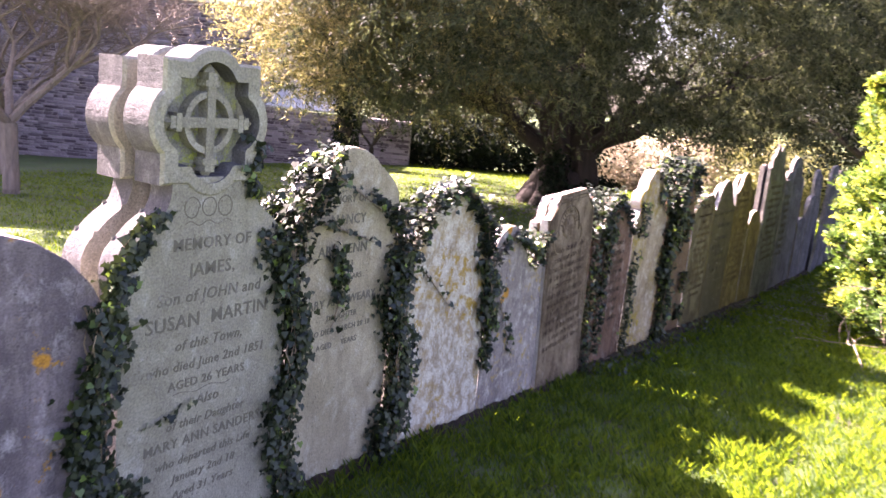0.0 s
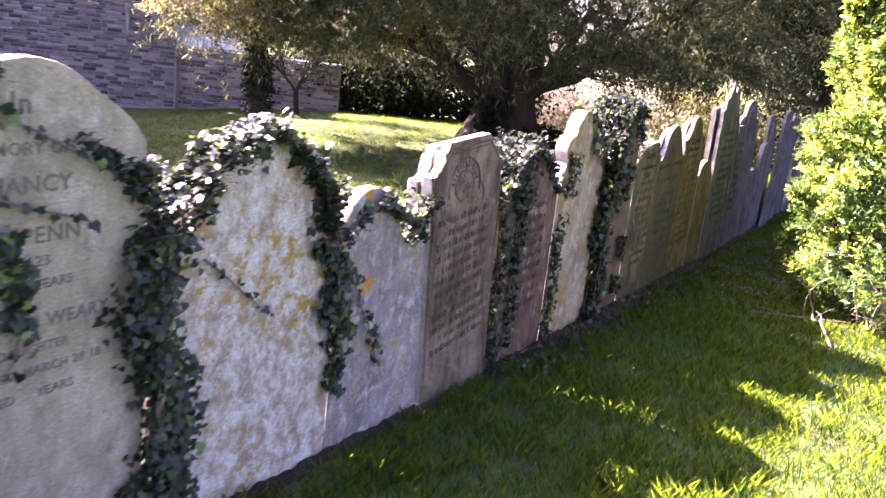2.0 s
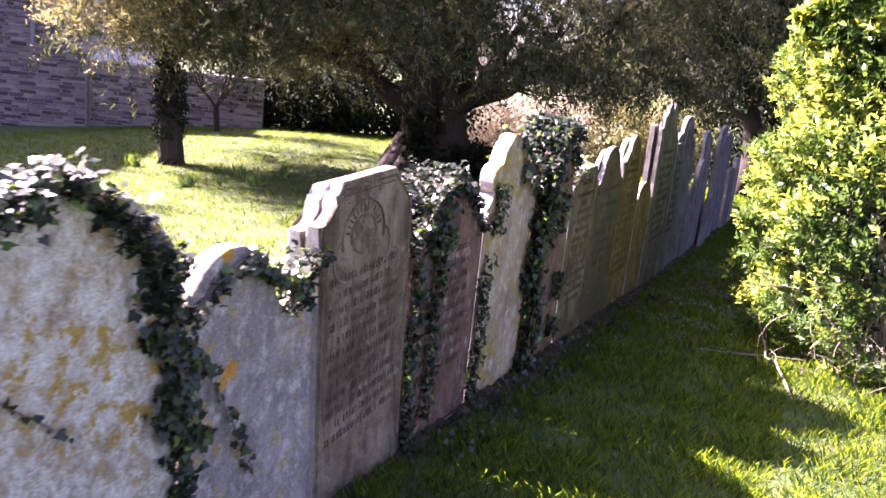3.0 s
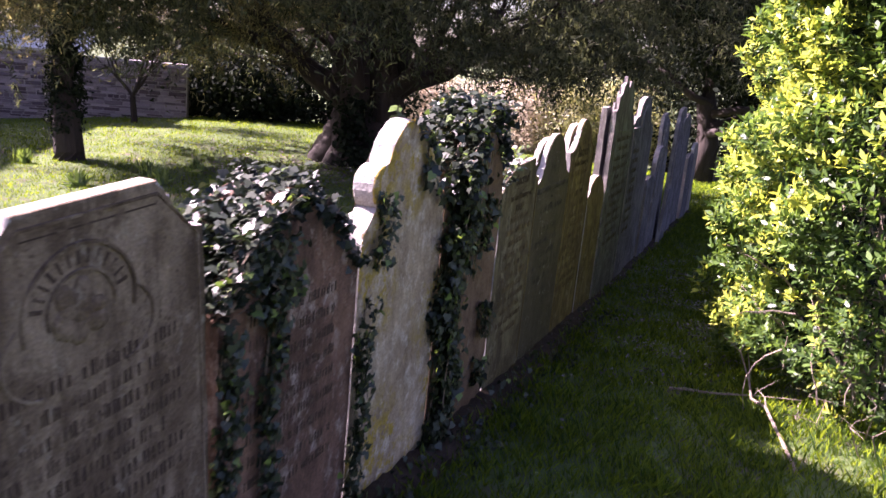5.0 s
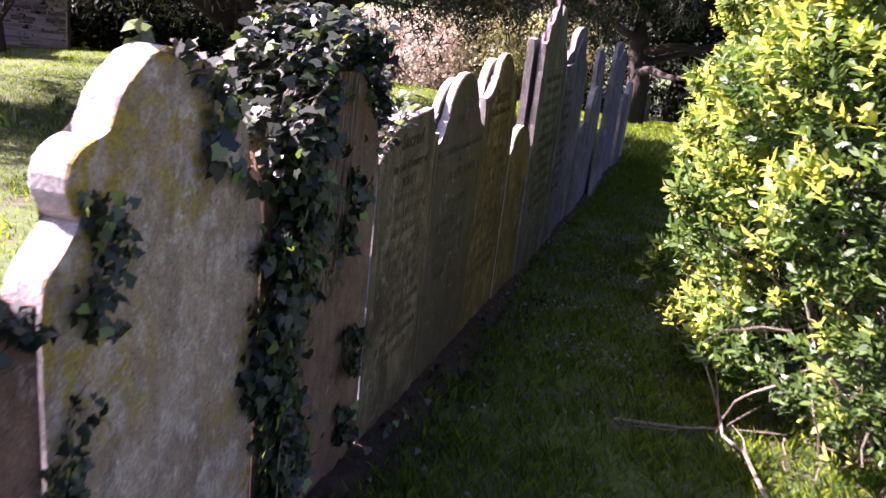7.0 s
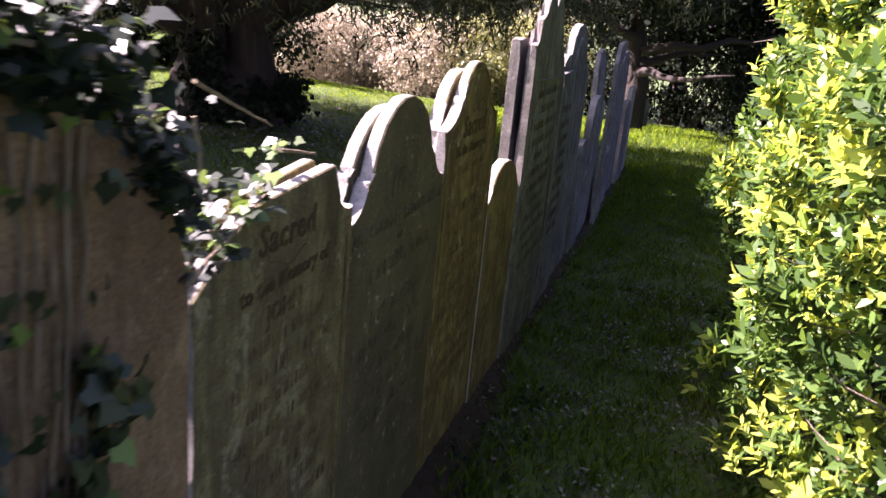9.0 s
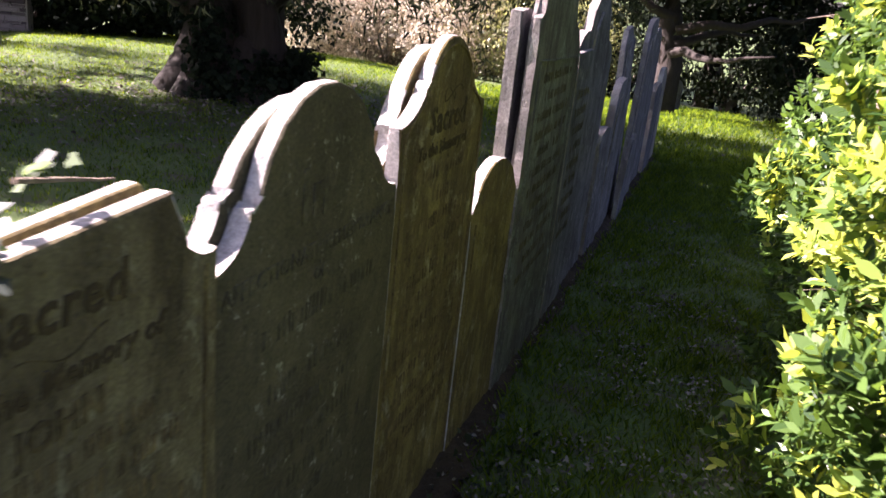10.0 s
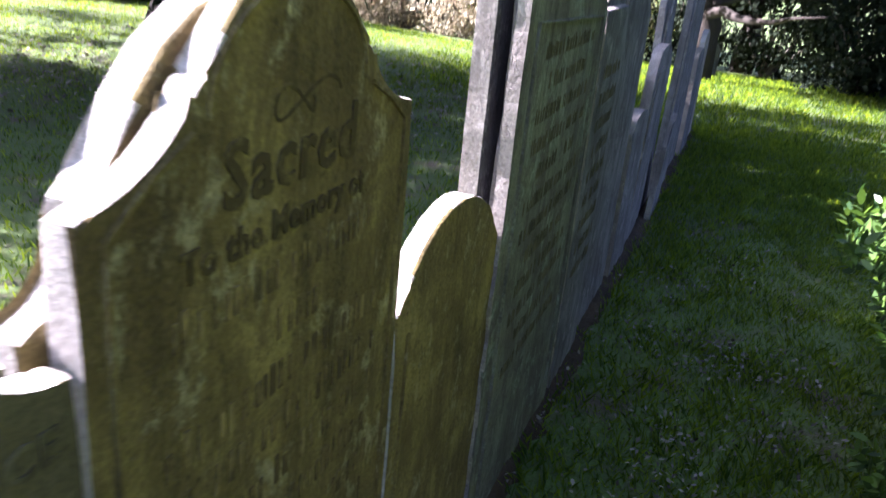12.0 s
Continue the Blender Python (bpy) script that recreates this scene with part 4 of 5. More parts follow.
F = (0.005, 0.07)
CAP = (-0.12, 0.06)
ivy("dark ivy climbing between a mauve headstone and the monument", [(-1.66, 0.0, -1.68, 0.95, 0.11, 620, F), (-1.64, 0.95, -1.54, 1.16, 0.08, 110, (0.0, 0.06)), (-1.56, 1.14, -1.44, 1.24, 0.05, 50, (-0.02, 0.05)), (-1.6, 0.35, -1.45, 0.1, 0.1, 50, F), (-1.5, 0.5, -1.3, 0.58, 0.03, 14, F)], 201)
ivy("small ivy tuft on the monument's neck", [(-1.08, 1.30, -1.06, 1.52, 0.05, 50, (0.0, 0.06))], 202, 0.045)
ivy("thick dark ivy between the monument and an arched headstone", [(-0.83, 0.0, -0.86, 1.1, 0.13, 760, (0.0, 0.10)), (-0.86, 1.05, -0.64, 1.45, 0.13, 330, (-0.1, 0.1)), (-0.62, 1.45, -0.55, 1.5, 0.07, 40, CAP), (-0.86, 1.2, -0.68, 1.40, 0.13, 240, (-0.12, 0.10)), (-0.98, 1.15, -0.9, 1.1, 0.12, 60, F)], 203)
ivy("ivy trailing down the face of an arched headstone", [(-0.62, 1.42, -0.26, 1.24, 0.03, 16, F), (-0.55, 1.1, -0.52, 0.85, 0.06, 36, F), (-0.5, 0.85, -0.55, 0.72, 0.03, 8, F), (-0.66, 1.2, -0.30, 1.10, 0.03, 14, F), (-0.36, 1.33, -0.2, 1.25, 0.05, 26, (-0.05, 0.06))], 204, 0.05)
ivy("thick dark ivy column between two pale headstones", [(-0.1, 0.0, -0.1, 1.05, 0.14, 740, (0.0, 0.1)), (-0.1, 1.0, -0.14, 1.26, 0.12, 180, (-0.06, 0.08)), (-0.02, 0.3, 0.05, 0.12, 0.06, 26, F)], 205)
ivy("ivy cap drooping over a round white headstone", [(-0.02, 1.05, 0.16, 1.28, 0.12, 260, CAP), (0.16, 1.28, 0.42, 1.36, 0.1, 240, CAP), (0.42, 1.36, 0.62, 1.22, 0.11, 230, CAP), (0.62, 1.22, 0.76, 0.95, 0.14, 260, (-0.06, 0.08)), (0.72, 0.95, 0.80, 0.55, 0.12, 230, F), (0.79, 0.55, 0.80, 0.30, 0.05, 50, F), (0.1, 0.95, 0.4, 0.72, 0.02, 14, F)], 206, 0.05, 0.12)
ivy("ivy sprig hanging on a small mauve headstone", [(0.82, 0.96, 1.08, 1.12, 0.06, 60, CAP), (1.06, 1.08, 1.38, 0.95, 0.05, 70, F), (1.0, 0.62, 1.12, 0.36, 0.03, 22, F), (0.86, 0.85, 0.98, 0.62, 0.02, 12, F), (1.30, 0.9, 1.42, 1.08, 0.12, 120, (-0.08, 0.06))], 207, 0.05, 0.14)
ivy("narrow ivy between a buff and a red-brown headstone", [(2.25, 0.0, 2.24, 0.95, 0.06, 200, F), (2.46, 1.0, 2.44, 0.15, 0.04, 150, F)], 208, 0.045)
ivy("ivy cap over two red-brown headstones", [(2.2, 1.02, 2.36, 1.22, 0.15, 300, (-0.22, 0.07)), (2.36, 1.22, 2.62, 1.33, 0.12, 330, (-0.24, 0.06)), (2.4, 1.2, 2.46, 0.98, 0.18, 170, F), (2.62, 1.33, 2.84, 1.2, 0.10, 170, (-0.22, 0.05)), (2.84, 1.2, 3.0, 1.02, 0.08, 90, (-0.15, 0.04))], 209, 0.05, 0.05)
ivy("narrow ivy beside a yellow-lichened headstone", [(3.04, 0.0, 3.06, 0.78, 0.05, 150, F), (3.06, 0.78, 3.12, 0.9, 0.03, 20, F), (3.14, 1.0, 3.18, 1.28, 0.07, 50, F)], 210, 0.045)
ivy("ivy sprig over the head of a tall headstone", [(3.38, 1.56, 3.56, 1.5, 0.05, 12, CAP), (3.52, 1.5, 3.55, 1.28, 0.07, 11, F), (3.55, 1.30, 3.78, 1.20, 0.03, 9, F)], 211, 0.072, 0.15)
ivy("bushy ivy head and column on a tan headstone", [(3.86, 0.0, 3.88, 1.0, 0.16, 620, (0.0, 0.1)), (3.88, 1.0, 3.93, 1.35, 0.17, 330, (-0.02, 0.12)), (3.8, 1.34, 4.05, 1.62, 0.14, 330, (-0.2, 0.14)), (4.05, 1.62, 4.4, 1.58, 0.12, 330, (-0.2, 0.1)), (4.4, 1.56, 4.58, 1.35, 0.1, 130, (-0.15, 0.06)), (4.36, 1.2, 4.3, 0.9, 0.07, 40, F), (4.42, 0.62, 4.45, 0.42, 0.08, 30, F), (4.42, 0.3, 4.43, 0.16, 0.07, 24, F)], 212, 0.062, 0.10)
ivy("dark ivy creeping over the soil at the stones' feet", [(s0, 0.03, s0 + 1.0, 0.03, 0.10, 60, (0.03, 0.34)) for s0 in (2.3, 3.1, 3.9, 4.6, 5.4, 6.2)], 214, 0.055, 0.02)
ivy("bare hanging stems and sparse leaves on a tan headstone", [(4.12 + 0.03 * k, 1.5, 4.10 + 0.028 * k, 0.75 + 0.05 * (k % 3), 0.03, 5, F) for k in range(9)], 215, 0.05, 0.0)
ivy("young sunlit ivy on a low slab", [(4.6, 1.22, 4.88, 1.36, 0.08, 42, (-0.15, 0.03)), (4.9, 1.42, 5.05, 1.4, 0.03, 10, (-0.1, 0.0))], 213, 0.055, 0.4)
ivy("bare ivy stem reaching out over a low slab", [(4.60, 1.555, 4.86, 1.47, 0.02, 3, (-0.05, -0.04)), (4.60, 1.50, 4.66, 1.30, 0.02, 3, (-0.05, -0.04))], 216, 0.045, 0.0)

# ---- shrubs and trees ----
def crown(name, seed, centre, radii, clumps, per_clump, leaf, mat, parent=None, clump_size=0.5, template=LEAF_OVAL, hollow=0.45, floor_z=None, droop=0.6, gap=0.0, squash=0.6, open_r=0.0, trunk=(0, 0), spray=0.0):
    """A mass of leaves in many uneven clumps through an ellipsoid."""
    rng = np.random.default_rng(seed)
    d = rng.normal(0, 1, (clumps, 3))
    d /= np.linalg.norm(d, axis=1)[:, None]
    r = (hollow + (1 - hollow) * rng.random(clumps) ** 0.6) * (1 + 0.16 * np.sin(d[:, 0] * 5 + seed) + 0.14 * np.sin(d[:, 1] * 6.3 + d[:, 2] * 7))
    p = np.array(centre) + d * r[:, None] * np.array(radii)
    if gap:
        keep = np.array([noise.noise(Vector(q) * 0.55 + Vector((seed, 0, 0))) > gap for q in p])
        p = p[keep]
    if floor_z is not None:
        lift = np.array([0.45 * noise.noise(Vector((q[0] * 0.7, q[1] * 0.7, seed))) for q in p])
        p = p[p[:, 2] > floor_z + lift]
    if open_r:
        near = np.hypot(p[:, 0] - trunk[0], p[:, 1] - trunk[1])
        p = p[~((near < open_r) & (p[:, 2] < floor_z + 1.5 - 0.4 * near))]
    clumps = len(p)
    cl = rng.normal(0, 1, (clumps, per_clump, 3)) * clump_size * np.array((1, 1, squash)) * rng.uniform(0.5, 1.3, (clumps, 1, 1))
    if spray:
        way = (p - np.array(centre)) / np.array(radii) + rng.normal(0, 0.6, (clumps, 3))
        way[:, 2] = rng.normal(-0.05, 0.25, clumps)
        way /= np.linalg.norm(way, axis=1)[:, None]
        t = rng.random((clumps, per_clump, 1))
        side = np.cross(way, np.array((0.0, 0.0, 1.0)))
        fan = rng.normal(0, 0.30, (clumps, per_clump, 1)) * t
        cl = spray * rng.uniform(0.6, 1.3, (clumps, 1, 1)) * (way[:, None, :] * t + side[:, None, :] * fan - np.array((0, 0, 0.55)) * t * t) + rng.normal(0, 0.035, (clumps, per_clump, 3))
    pts = (p[:, None, :] + cl).reshape(-1, 3)
    out = (pts - np.array(centre)) / np.array(radii)
    out /= np.linalg.norm(out, axis=1)[:, None] + 1e-6
    out[:, 2] += 0.5
    v, f = scatter(rng, pts, out, leaf, template, 0.8, droop)
    return mesh_object(name, v, f, mat, parent)


def limb_points(rng, start, end, bend=0.25, n=7):
    a, b = Vector(start), Vector(end)
    side = Vector((rng.uniform(-1, 1), rng.uniform(-1, 1), rng.uniform(-0.3, 0.6))) * (b - a).length * bend
    return [a.lerp(b, k / (n - 1)) + side * math.sin(math.pi * k / (n - 1)) + Vector((rng.uniform(-1, 1), rng.uniform(-1, 1), rng.uniform(-1, 1))) * 0.03 * (b - a).length * (0 < k < n - 1) for k in range(n)]


def build_yew():
    x, y = 2.8, 20.0
    z = lawn(x, y)
    tree = tagged(empty("yew_tree", x, y), "old spreading yew tree with thick dark fluted trunk", "tree")
    rng = random.Random(4)
    bm = bmesh.new()
    for k in range(9):
        a = 2 * math.pi * k / 9 + rng.uniform(-0.2, 0.2)
        r = 0.56
        foot = (x + math.cos(a) * 1.0, y + math.sin(a) * 0.95, z - 0.1)
        mid = (x + math.cos(a) * r * 0.9, y + math.sin(a) * r * 0.9, z + 0.6)
        low = (x + math.cos(a) * r * 1.15, y + math.sin(a) * r * 1.15, z + 0.25)
        top = (x + math.cos(a) * r * 0.85, y + math.sin(a) * r * 0.85, z + 1.5)
        head = (x + math.cos(a) * r, y + math.sin(a) * r, z + 3.4)
        wob = [Vector((rng.uniform(-0.08, 0.08), rng.uniform(-0.08, 0.08), 0)) for _ in range(5)]
        tube(bm, [Vector(q) + w for q, w in zip((foot, low, mid, top, head), wob)], [0.26, 0.36, 0.36, 0.3, 0.22], 9)
    attach(part("trunk", bm, MAT["yew_bark"], smooth=True), tree)
    ends = [(-2.2, -0.6, 2.4), (-3.6, 0.6, 3.6), (-1.0, -2.6, 3.6), (1.3, -1.6, 3.2), (2.6, 0.4, 3.2), (0.4, 2.2, 4.0), (-1.4, 2.0, 3.4), (0.2, 0.2, 5.2), (3.6, -1.6, 3.4), (-4.6, -1.0, 3.4)]
    for ex, ey, ez in ends:
        d = Vector((ex, ey)).normalized()
        pts = limb_points(rng, (x + d.x * 0.4, y + d.y * 0.4, z + 0.9 + rng.random() * 0.5), (x + ex, y + ey, z + ez), 0.1)
        bm = bmesh.new()
        tube(bm, pts, [0.2 - 0.022 * k for k in range(len(pts))], 7)
        for j in range(7):
            st = pts[rng.randrange(2, len(pts))]
            en = st + Vector((rng.uniform(-1.6, 1.6) + ex * 0.3, rng.uniform(-1.6, 1.6), rng.uniform(-0.4, 1.4)))
            q = limb_points(rng, st, en, 0.2, 5)
            tube(bm, q, [0.06, 0.045, 0.035, 0.02, 0.01], 5)
        attach(part("limb", bm, MAT["yew_bark"], smooth=True), tree)
    # Left, sunward lobe wears the needles with sun painted in.
    attach(crown("low_crown", 12, (x - 4.4, y - 2.0, z + 3.9), (3.7, 2.4, 2.5), 2300, 70, 0.11, MAT["yew_lit_tint"], None, 0.28, LEAF_SPEAR, 0.2, z + 1.75, 1.2, -0.02, spray=0.75), tree)
    attach(crown("back_crown", 13, (x - 1.4, y + 3.0, z + 4.6), (3.4, 2.4, 2.7), 1300, 60, 0.14, MAT["yew"], None, 0.3, LEAF_SPEAR, 0.3, z + 2.0, 1.2, -0.05, spray=0.8), tree)
    attach(crown("crown", 11, (x - 0.5, y - 1.0, z + 4.7), (6.6, 4.4, 4.3), 7200, 75, 0.14, MAT["yew"], None, 0.30, LEAF_SPEAR, 0.5, z + 2.05, 1.2, -0.16, 0.6, 2.7, (x, y), spray=0.85), tree)


build_yew()
for k, (dx, dy, w, h) in enumerate(((0.95, -0.5, 0.16, 0.7), (0.1, -0.85, 0.7, 0.6), (-0.35, -0.7, 0.2, 1.5))):
    z = lawn(2.8 + dx, 20 + dy)
    tagged(crown("trunk_ivy", 80 + k, (2.8 + dx, 20 + dy, z + h * 0.5), (w, 0.3, h * 0.6), 60, 24, 0.09, MAT["dark_evergreen"], None, 0.12, LEAF_IVY, 0.2, z + 0.05), "dark ivy round the foot of the yew", "ivy", kind="stuff")


def build_hedge():
    hedge = tagged(empty("hedge", *row(8.5, 2.1)), "dense yellow-green evergreen hedge beside the grass path", "hedge")
    rng = np.random.default_rng(21)

    def lumps(s, h):
        """Sprays of leaves standing out, with hollows between them."""
        return np.array([0.42 * noise.noise(Vector((a * 2.6, b * 2.6, 3.0))) + 0.16 * noise.noise(Vector((a * 7.0, b * 7.0, 9.0))) for a, b in zip(s, h)])

    def face_points(n, inset):
        s = rng.uniform(5.0, 9.9, n)
        h = rng.random(n) ** 0.85 * 3.3
        h = np.minimum(h, 2.5 + 0.4 * np.clip(s - 6.0, 0, 1) + 0.15 * np.sin(s * 4))
        bulge = 0.13 * np.sin(s * 3.1 + h * 1.7) + 0.09 * np.sin(s * 7.3 - h * 4.1) + 0.07 * np.sin(h * 6.0 + s) + lumps(s, h)
        near = 1.43 - 0.16 * np.sin(np.clip(h / 2.0, 0, 1) * math.pi) + np.clip(6.0 - s, 0, 1) ** 2 * 0.5 - 0.04 * np.exp(-((s - 7.6) / 1.2) ** 2) * np.clip(1.6 - 0.6 * h, 0, 1) + np.clip(s - 8.9, 0, 1) ** 2 * 0.8 + np.clip(0.3 - h, 0, 1) * 0.4
        o = near - bulge + inset * rng.random(n) ** 1.7
        x = ROW_A.x + ROW_D.x * s + ROW_N.x * o
        y = ROW_A.y + ROW_D.y * s + ROW_N.y * o
        nrm = np.tile(np.array((-ROW_N.x, -ROW_N.y, 0.5)), (n, 1))
        return np.c_[x, y, height_field(x, y) + h + 0.05], nrm

    narrow = LEAF_ROUND * np.array((0.78, 1, 1), dtype=np.float32)

    def shoots(n, inset, leaves, reach, size, pick):
        """Shoots pointing outwards and up, each a rosette of leaves round its own stem."""
        q, nrm = face_points(n, inset)
        keep = np.array([pick(a) for a in q])
        q, nrm = q[keep], nrm[keep]
        n = len(q)
        way = nrm + rng.normal(0, 0.5, (n, 3)) + np.array((0, 0, 0.55))
        way /= np.linalg.norm(way, axis=1)[:, None]
        a = np.cross(way, np.array((0.31, 0.2, 0.93)))
        a /= np.linalg.norm(a, axis=1)[:, None]
        b = np.cross(way, a)
        turn = rng.uniform(0, 6.28, (n, 1)) + np.arange(leaves)[None, :] * 2.4 + rng.normal(0, 0.25, (n, leaves))
        rise = np.linspace(0.0, 1.0, leaves)[None, :] + rng.normal(0, 0.05, (n, leaves))
        rad = np.cos(turn)[:, :, None] * a[:, None, :] + np.sin(turn)[:, :, None] * b[:, None, :]
        tip = 0.35 + 0.9 * rise[:, :, None] + rng.normal(0, 0.15, (n, leaves, 1))
        t = rad + way[:, None, :] * tip
        t /= np.linalg.norm(t, axis=2)[:, :, None]
        face = way[:, None, :] - t * np.sum(way[:, None, :] * t, axis=2)[:, :, None] + 1e-6
        face /= np.linalg.norm(face, axis=2)[:, :, None]
        across = np.cross(t, face)
        foot = q[:, None, :] + way[:, None, :] * (rise[:, :, None] * reach)
        sz = (size * rng.uniform(0.6, 1.25, (n, leaves)))[:, :, None, None]
        v = foot[:, :, None, :] + sz * (narrow[None, None, :, 0:1] * across[:, :, None, :] + narrow[None, None, :, 1:2] * t[:, :, None, :] + narrow[None, None, :, 2:3] * face[:, :, None, :])
        k = len(narrow)
        return v.reshape(-1, 3), np.arange(n * leaves * k).reshape(n * leaves, k)

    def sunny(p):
        """Young growth, its spread also painting sun and shade: thick on the upper face, thinning to the foot and the
        far end.
        """
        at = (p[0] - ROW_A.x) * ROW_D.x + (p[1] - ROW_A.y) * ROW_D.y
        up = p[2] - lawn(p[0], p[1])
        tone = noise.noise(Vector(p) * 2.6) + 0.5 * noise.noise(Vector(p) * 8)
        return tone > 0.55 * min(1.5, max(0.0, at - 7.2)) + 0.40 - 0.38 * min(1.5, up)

    v, f = shoots(9500, 0.45, 8, 0.075, 0.058, lambda p: True)
    attach(tagged(mesh_object("foliage", v, f, MAT["hedge"]), kind="stuff"), hedge)
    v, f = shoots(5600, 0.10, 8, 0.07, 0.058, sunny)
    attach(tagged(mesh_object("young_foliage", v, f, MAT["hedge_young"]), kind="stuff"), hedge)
    # Leaves deep inside: shade of the gaps put in their dark colour.
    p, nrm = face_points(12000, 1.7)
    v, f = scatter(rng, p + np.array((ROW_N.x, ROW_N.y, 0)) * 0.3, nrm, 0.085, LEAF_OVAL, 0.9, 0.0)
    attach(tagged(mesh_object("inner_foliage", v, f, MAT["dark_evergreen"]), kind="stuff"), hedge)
    r = random.Random(8)
    leaf_kinds = [leaf_mesh(LEAF_ROUND * np.array((a, 1, b)), MAT[m]) for a, b, m in ((0.8, 1, "hedge"), (0.7, 1.5, "hedge_young"), (0.9, 0.6, "hedge"), (0.75, 2.0, "hedge_young"))]
    near, nrm = face_points(300, 0.05)
    for k in range(300):
        d = Vector(nrm[k]) + Vector((r.gauss(0, 0.5), r.gauss(0, 0.5), r.gauss(0, 0.5)))
        ob = new("leaf", leaf_kinds[k % 4])
        ob.matrix_world = Matrix.Translation(near[k]) @ d.to_track_quat("Z", "Y").to_matrix().to_4x4() @ pose(0, 0, 0, 0, 0, r.uniform(-70, 70)) @ Matrix.Scale(r.uniform(0.04, 0.065), 4)
        attach(ob, hedge)
    bm = bmesh.new()
    for k in range(110):
        s, o = r.uniform(5.3, 9.7), r.uniform(1.75, 2.6)
        x, y = row(s, o)
        e = row(s + r.uniform(-0.4, 0.4), o - r.uniform(-0.2, 0.7))
        pts = limb_points(r, (x, y, lawn(x, y)), (*e, lawn(*e) + r.uniform(0.6, 2.8)), 0.12, 6)
        tube(bm, pts, [0.018, 0.015, 0.012, 0.01, 0.007, 0.004], 5)
    for k in range(36):
        s, o = r.uniform(4.9, 7.2), r.uniform(1.5, 2.1)
        x, y = row(s, o)
        e = row(s + r.uniform(-0.5, 0.3), o - r.uniform(0.0, 0.28))
        pts = limb_points(r, (x, y, lawn(x, y) + r.uniform(0.0, 0.5)), (*e, lawn(*e) + r.uniform(0.05, 0.75)), 0.2, 6)
        tube(bm, pts, [0.006, 0.005, 0.004, 0.004, 0.003, 0.002], 4)
    for k in range(26):
        s, h = r.uniform(5.2, 9.5), r.uniform(0.4, 2.0)
        a, b = row(s, 1.55), row(s + r.uniform(-0.35, 0.2), r.uniform(1.05, 1.3))
        tube(bm, limb_points(r, (*a, lawn(*a) + h), (*b, lawn(*b) + h + r.uniform(-0.1, 0.3)), 0.12, 6), [0.007, 0.006, 0.005, 0.004, 0.003, 0.002], 4)
    attach(tagged(part("branch_tangle", bm, MAT["twig"]), kind="stuff"), hedge)


build_hedge()


def bush(name, label, seed, x, y, rx, ry, h, mat, clumps, per, leaf, category="bush", size=0.3):
    z = lawn(x, y)
    thing = tagged(empty(name, x, y), label, category)
    attach(crown("foliage", seed, (x, y, z + h * 0.45), (rx, ry, h * 0.55), clumps, per, leaf, mat, None, size, LEAF_OVAL, 0.6, z + 0.1, 0.3), thing)
    rng = random.Random(seed)
    bm = bmesh.new()
    for k in range(9):
        a = rng.uniform(0, 6.28)
        tube(bm, limb_points(rng, (x, y, z - 0.05), (x + math.cos(a) * rx * 0.7, y + math.sin(a) * ry * 0.7, z + h * rng.uniform(0.5, 0.9)), 0.15, 5), [0.06, 0.045, 0.035, 0.025, 0.01], 5)
    attach(tagged(part("branch_tangle", bm, MAT["bark"]), kind="stuff"), thing)
    return thing


for k, (bx, by, rx, hh) in enumerate(((0.3, 27.5, 1.6, 2.0), (2.6, 28.5, 2.4, 2.4), (-1.6, 28.2, 1.4, 2.2), (17.6, 29.5, 2.8, 4.2), (20.2, 26.5, 2.8, 4.0), (22.5, 23.0, 2.8, 3.6), (24.5, 19.5, 2.8, 3.6), (16.5, 34.0, 3.0, 5.0), (17.6, 25.6, 1.8, 3.0), (18.6, 22.4, 1.9, 3.2), (19.2, 19.2, 1.9, 3.0), (19.4, 16.4, 1.9, 3.0), (19.0, 13.2, 2.0, 3.0))):
    bush("evergreen_bush", "dark evergreen bush at the edge of the churchyard", 41 + k, bx, by, rx, 1.6, hh, MAT["dark_evergreen"], 170, 50, 0.16)
for k, (bx, by, hh, m) in enumerate(((5.6, 34.0, 2.5, "bramble"), (8.0, 34.5, 2.6, "bramble"), (10.4, 34.5, 2.9, "bush"), (12.8, 34.5, 3.1, "bush"), (6.6, 40.5, 2.6, "bramble"), (11.5, 41.0, 3.0, "bush"), (9.4, 32.6, 2.7, "bramble"), (11.6, 32.4, 2.9, "bush"), (13.6, 32.8, 3.0, "bush"), (14.4, 35.5, 3.8, "bush"))):
    bush("bramble_bush" if m == "bramble" else "laurel_bush", "sunlit tangle of pale dry bramble" if m == "bramble" else "glossy green laurel bush in sun", 60 + k, bx, by, 1.9, 1.4, hh, MAT[m], 240, 50, 0.12)


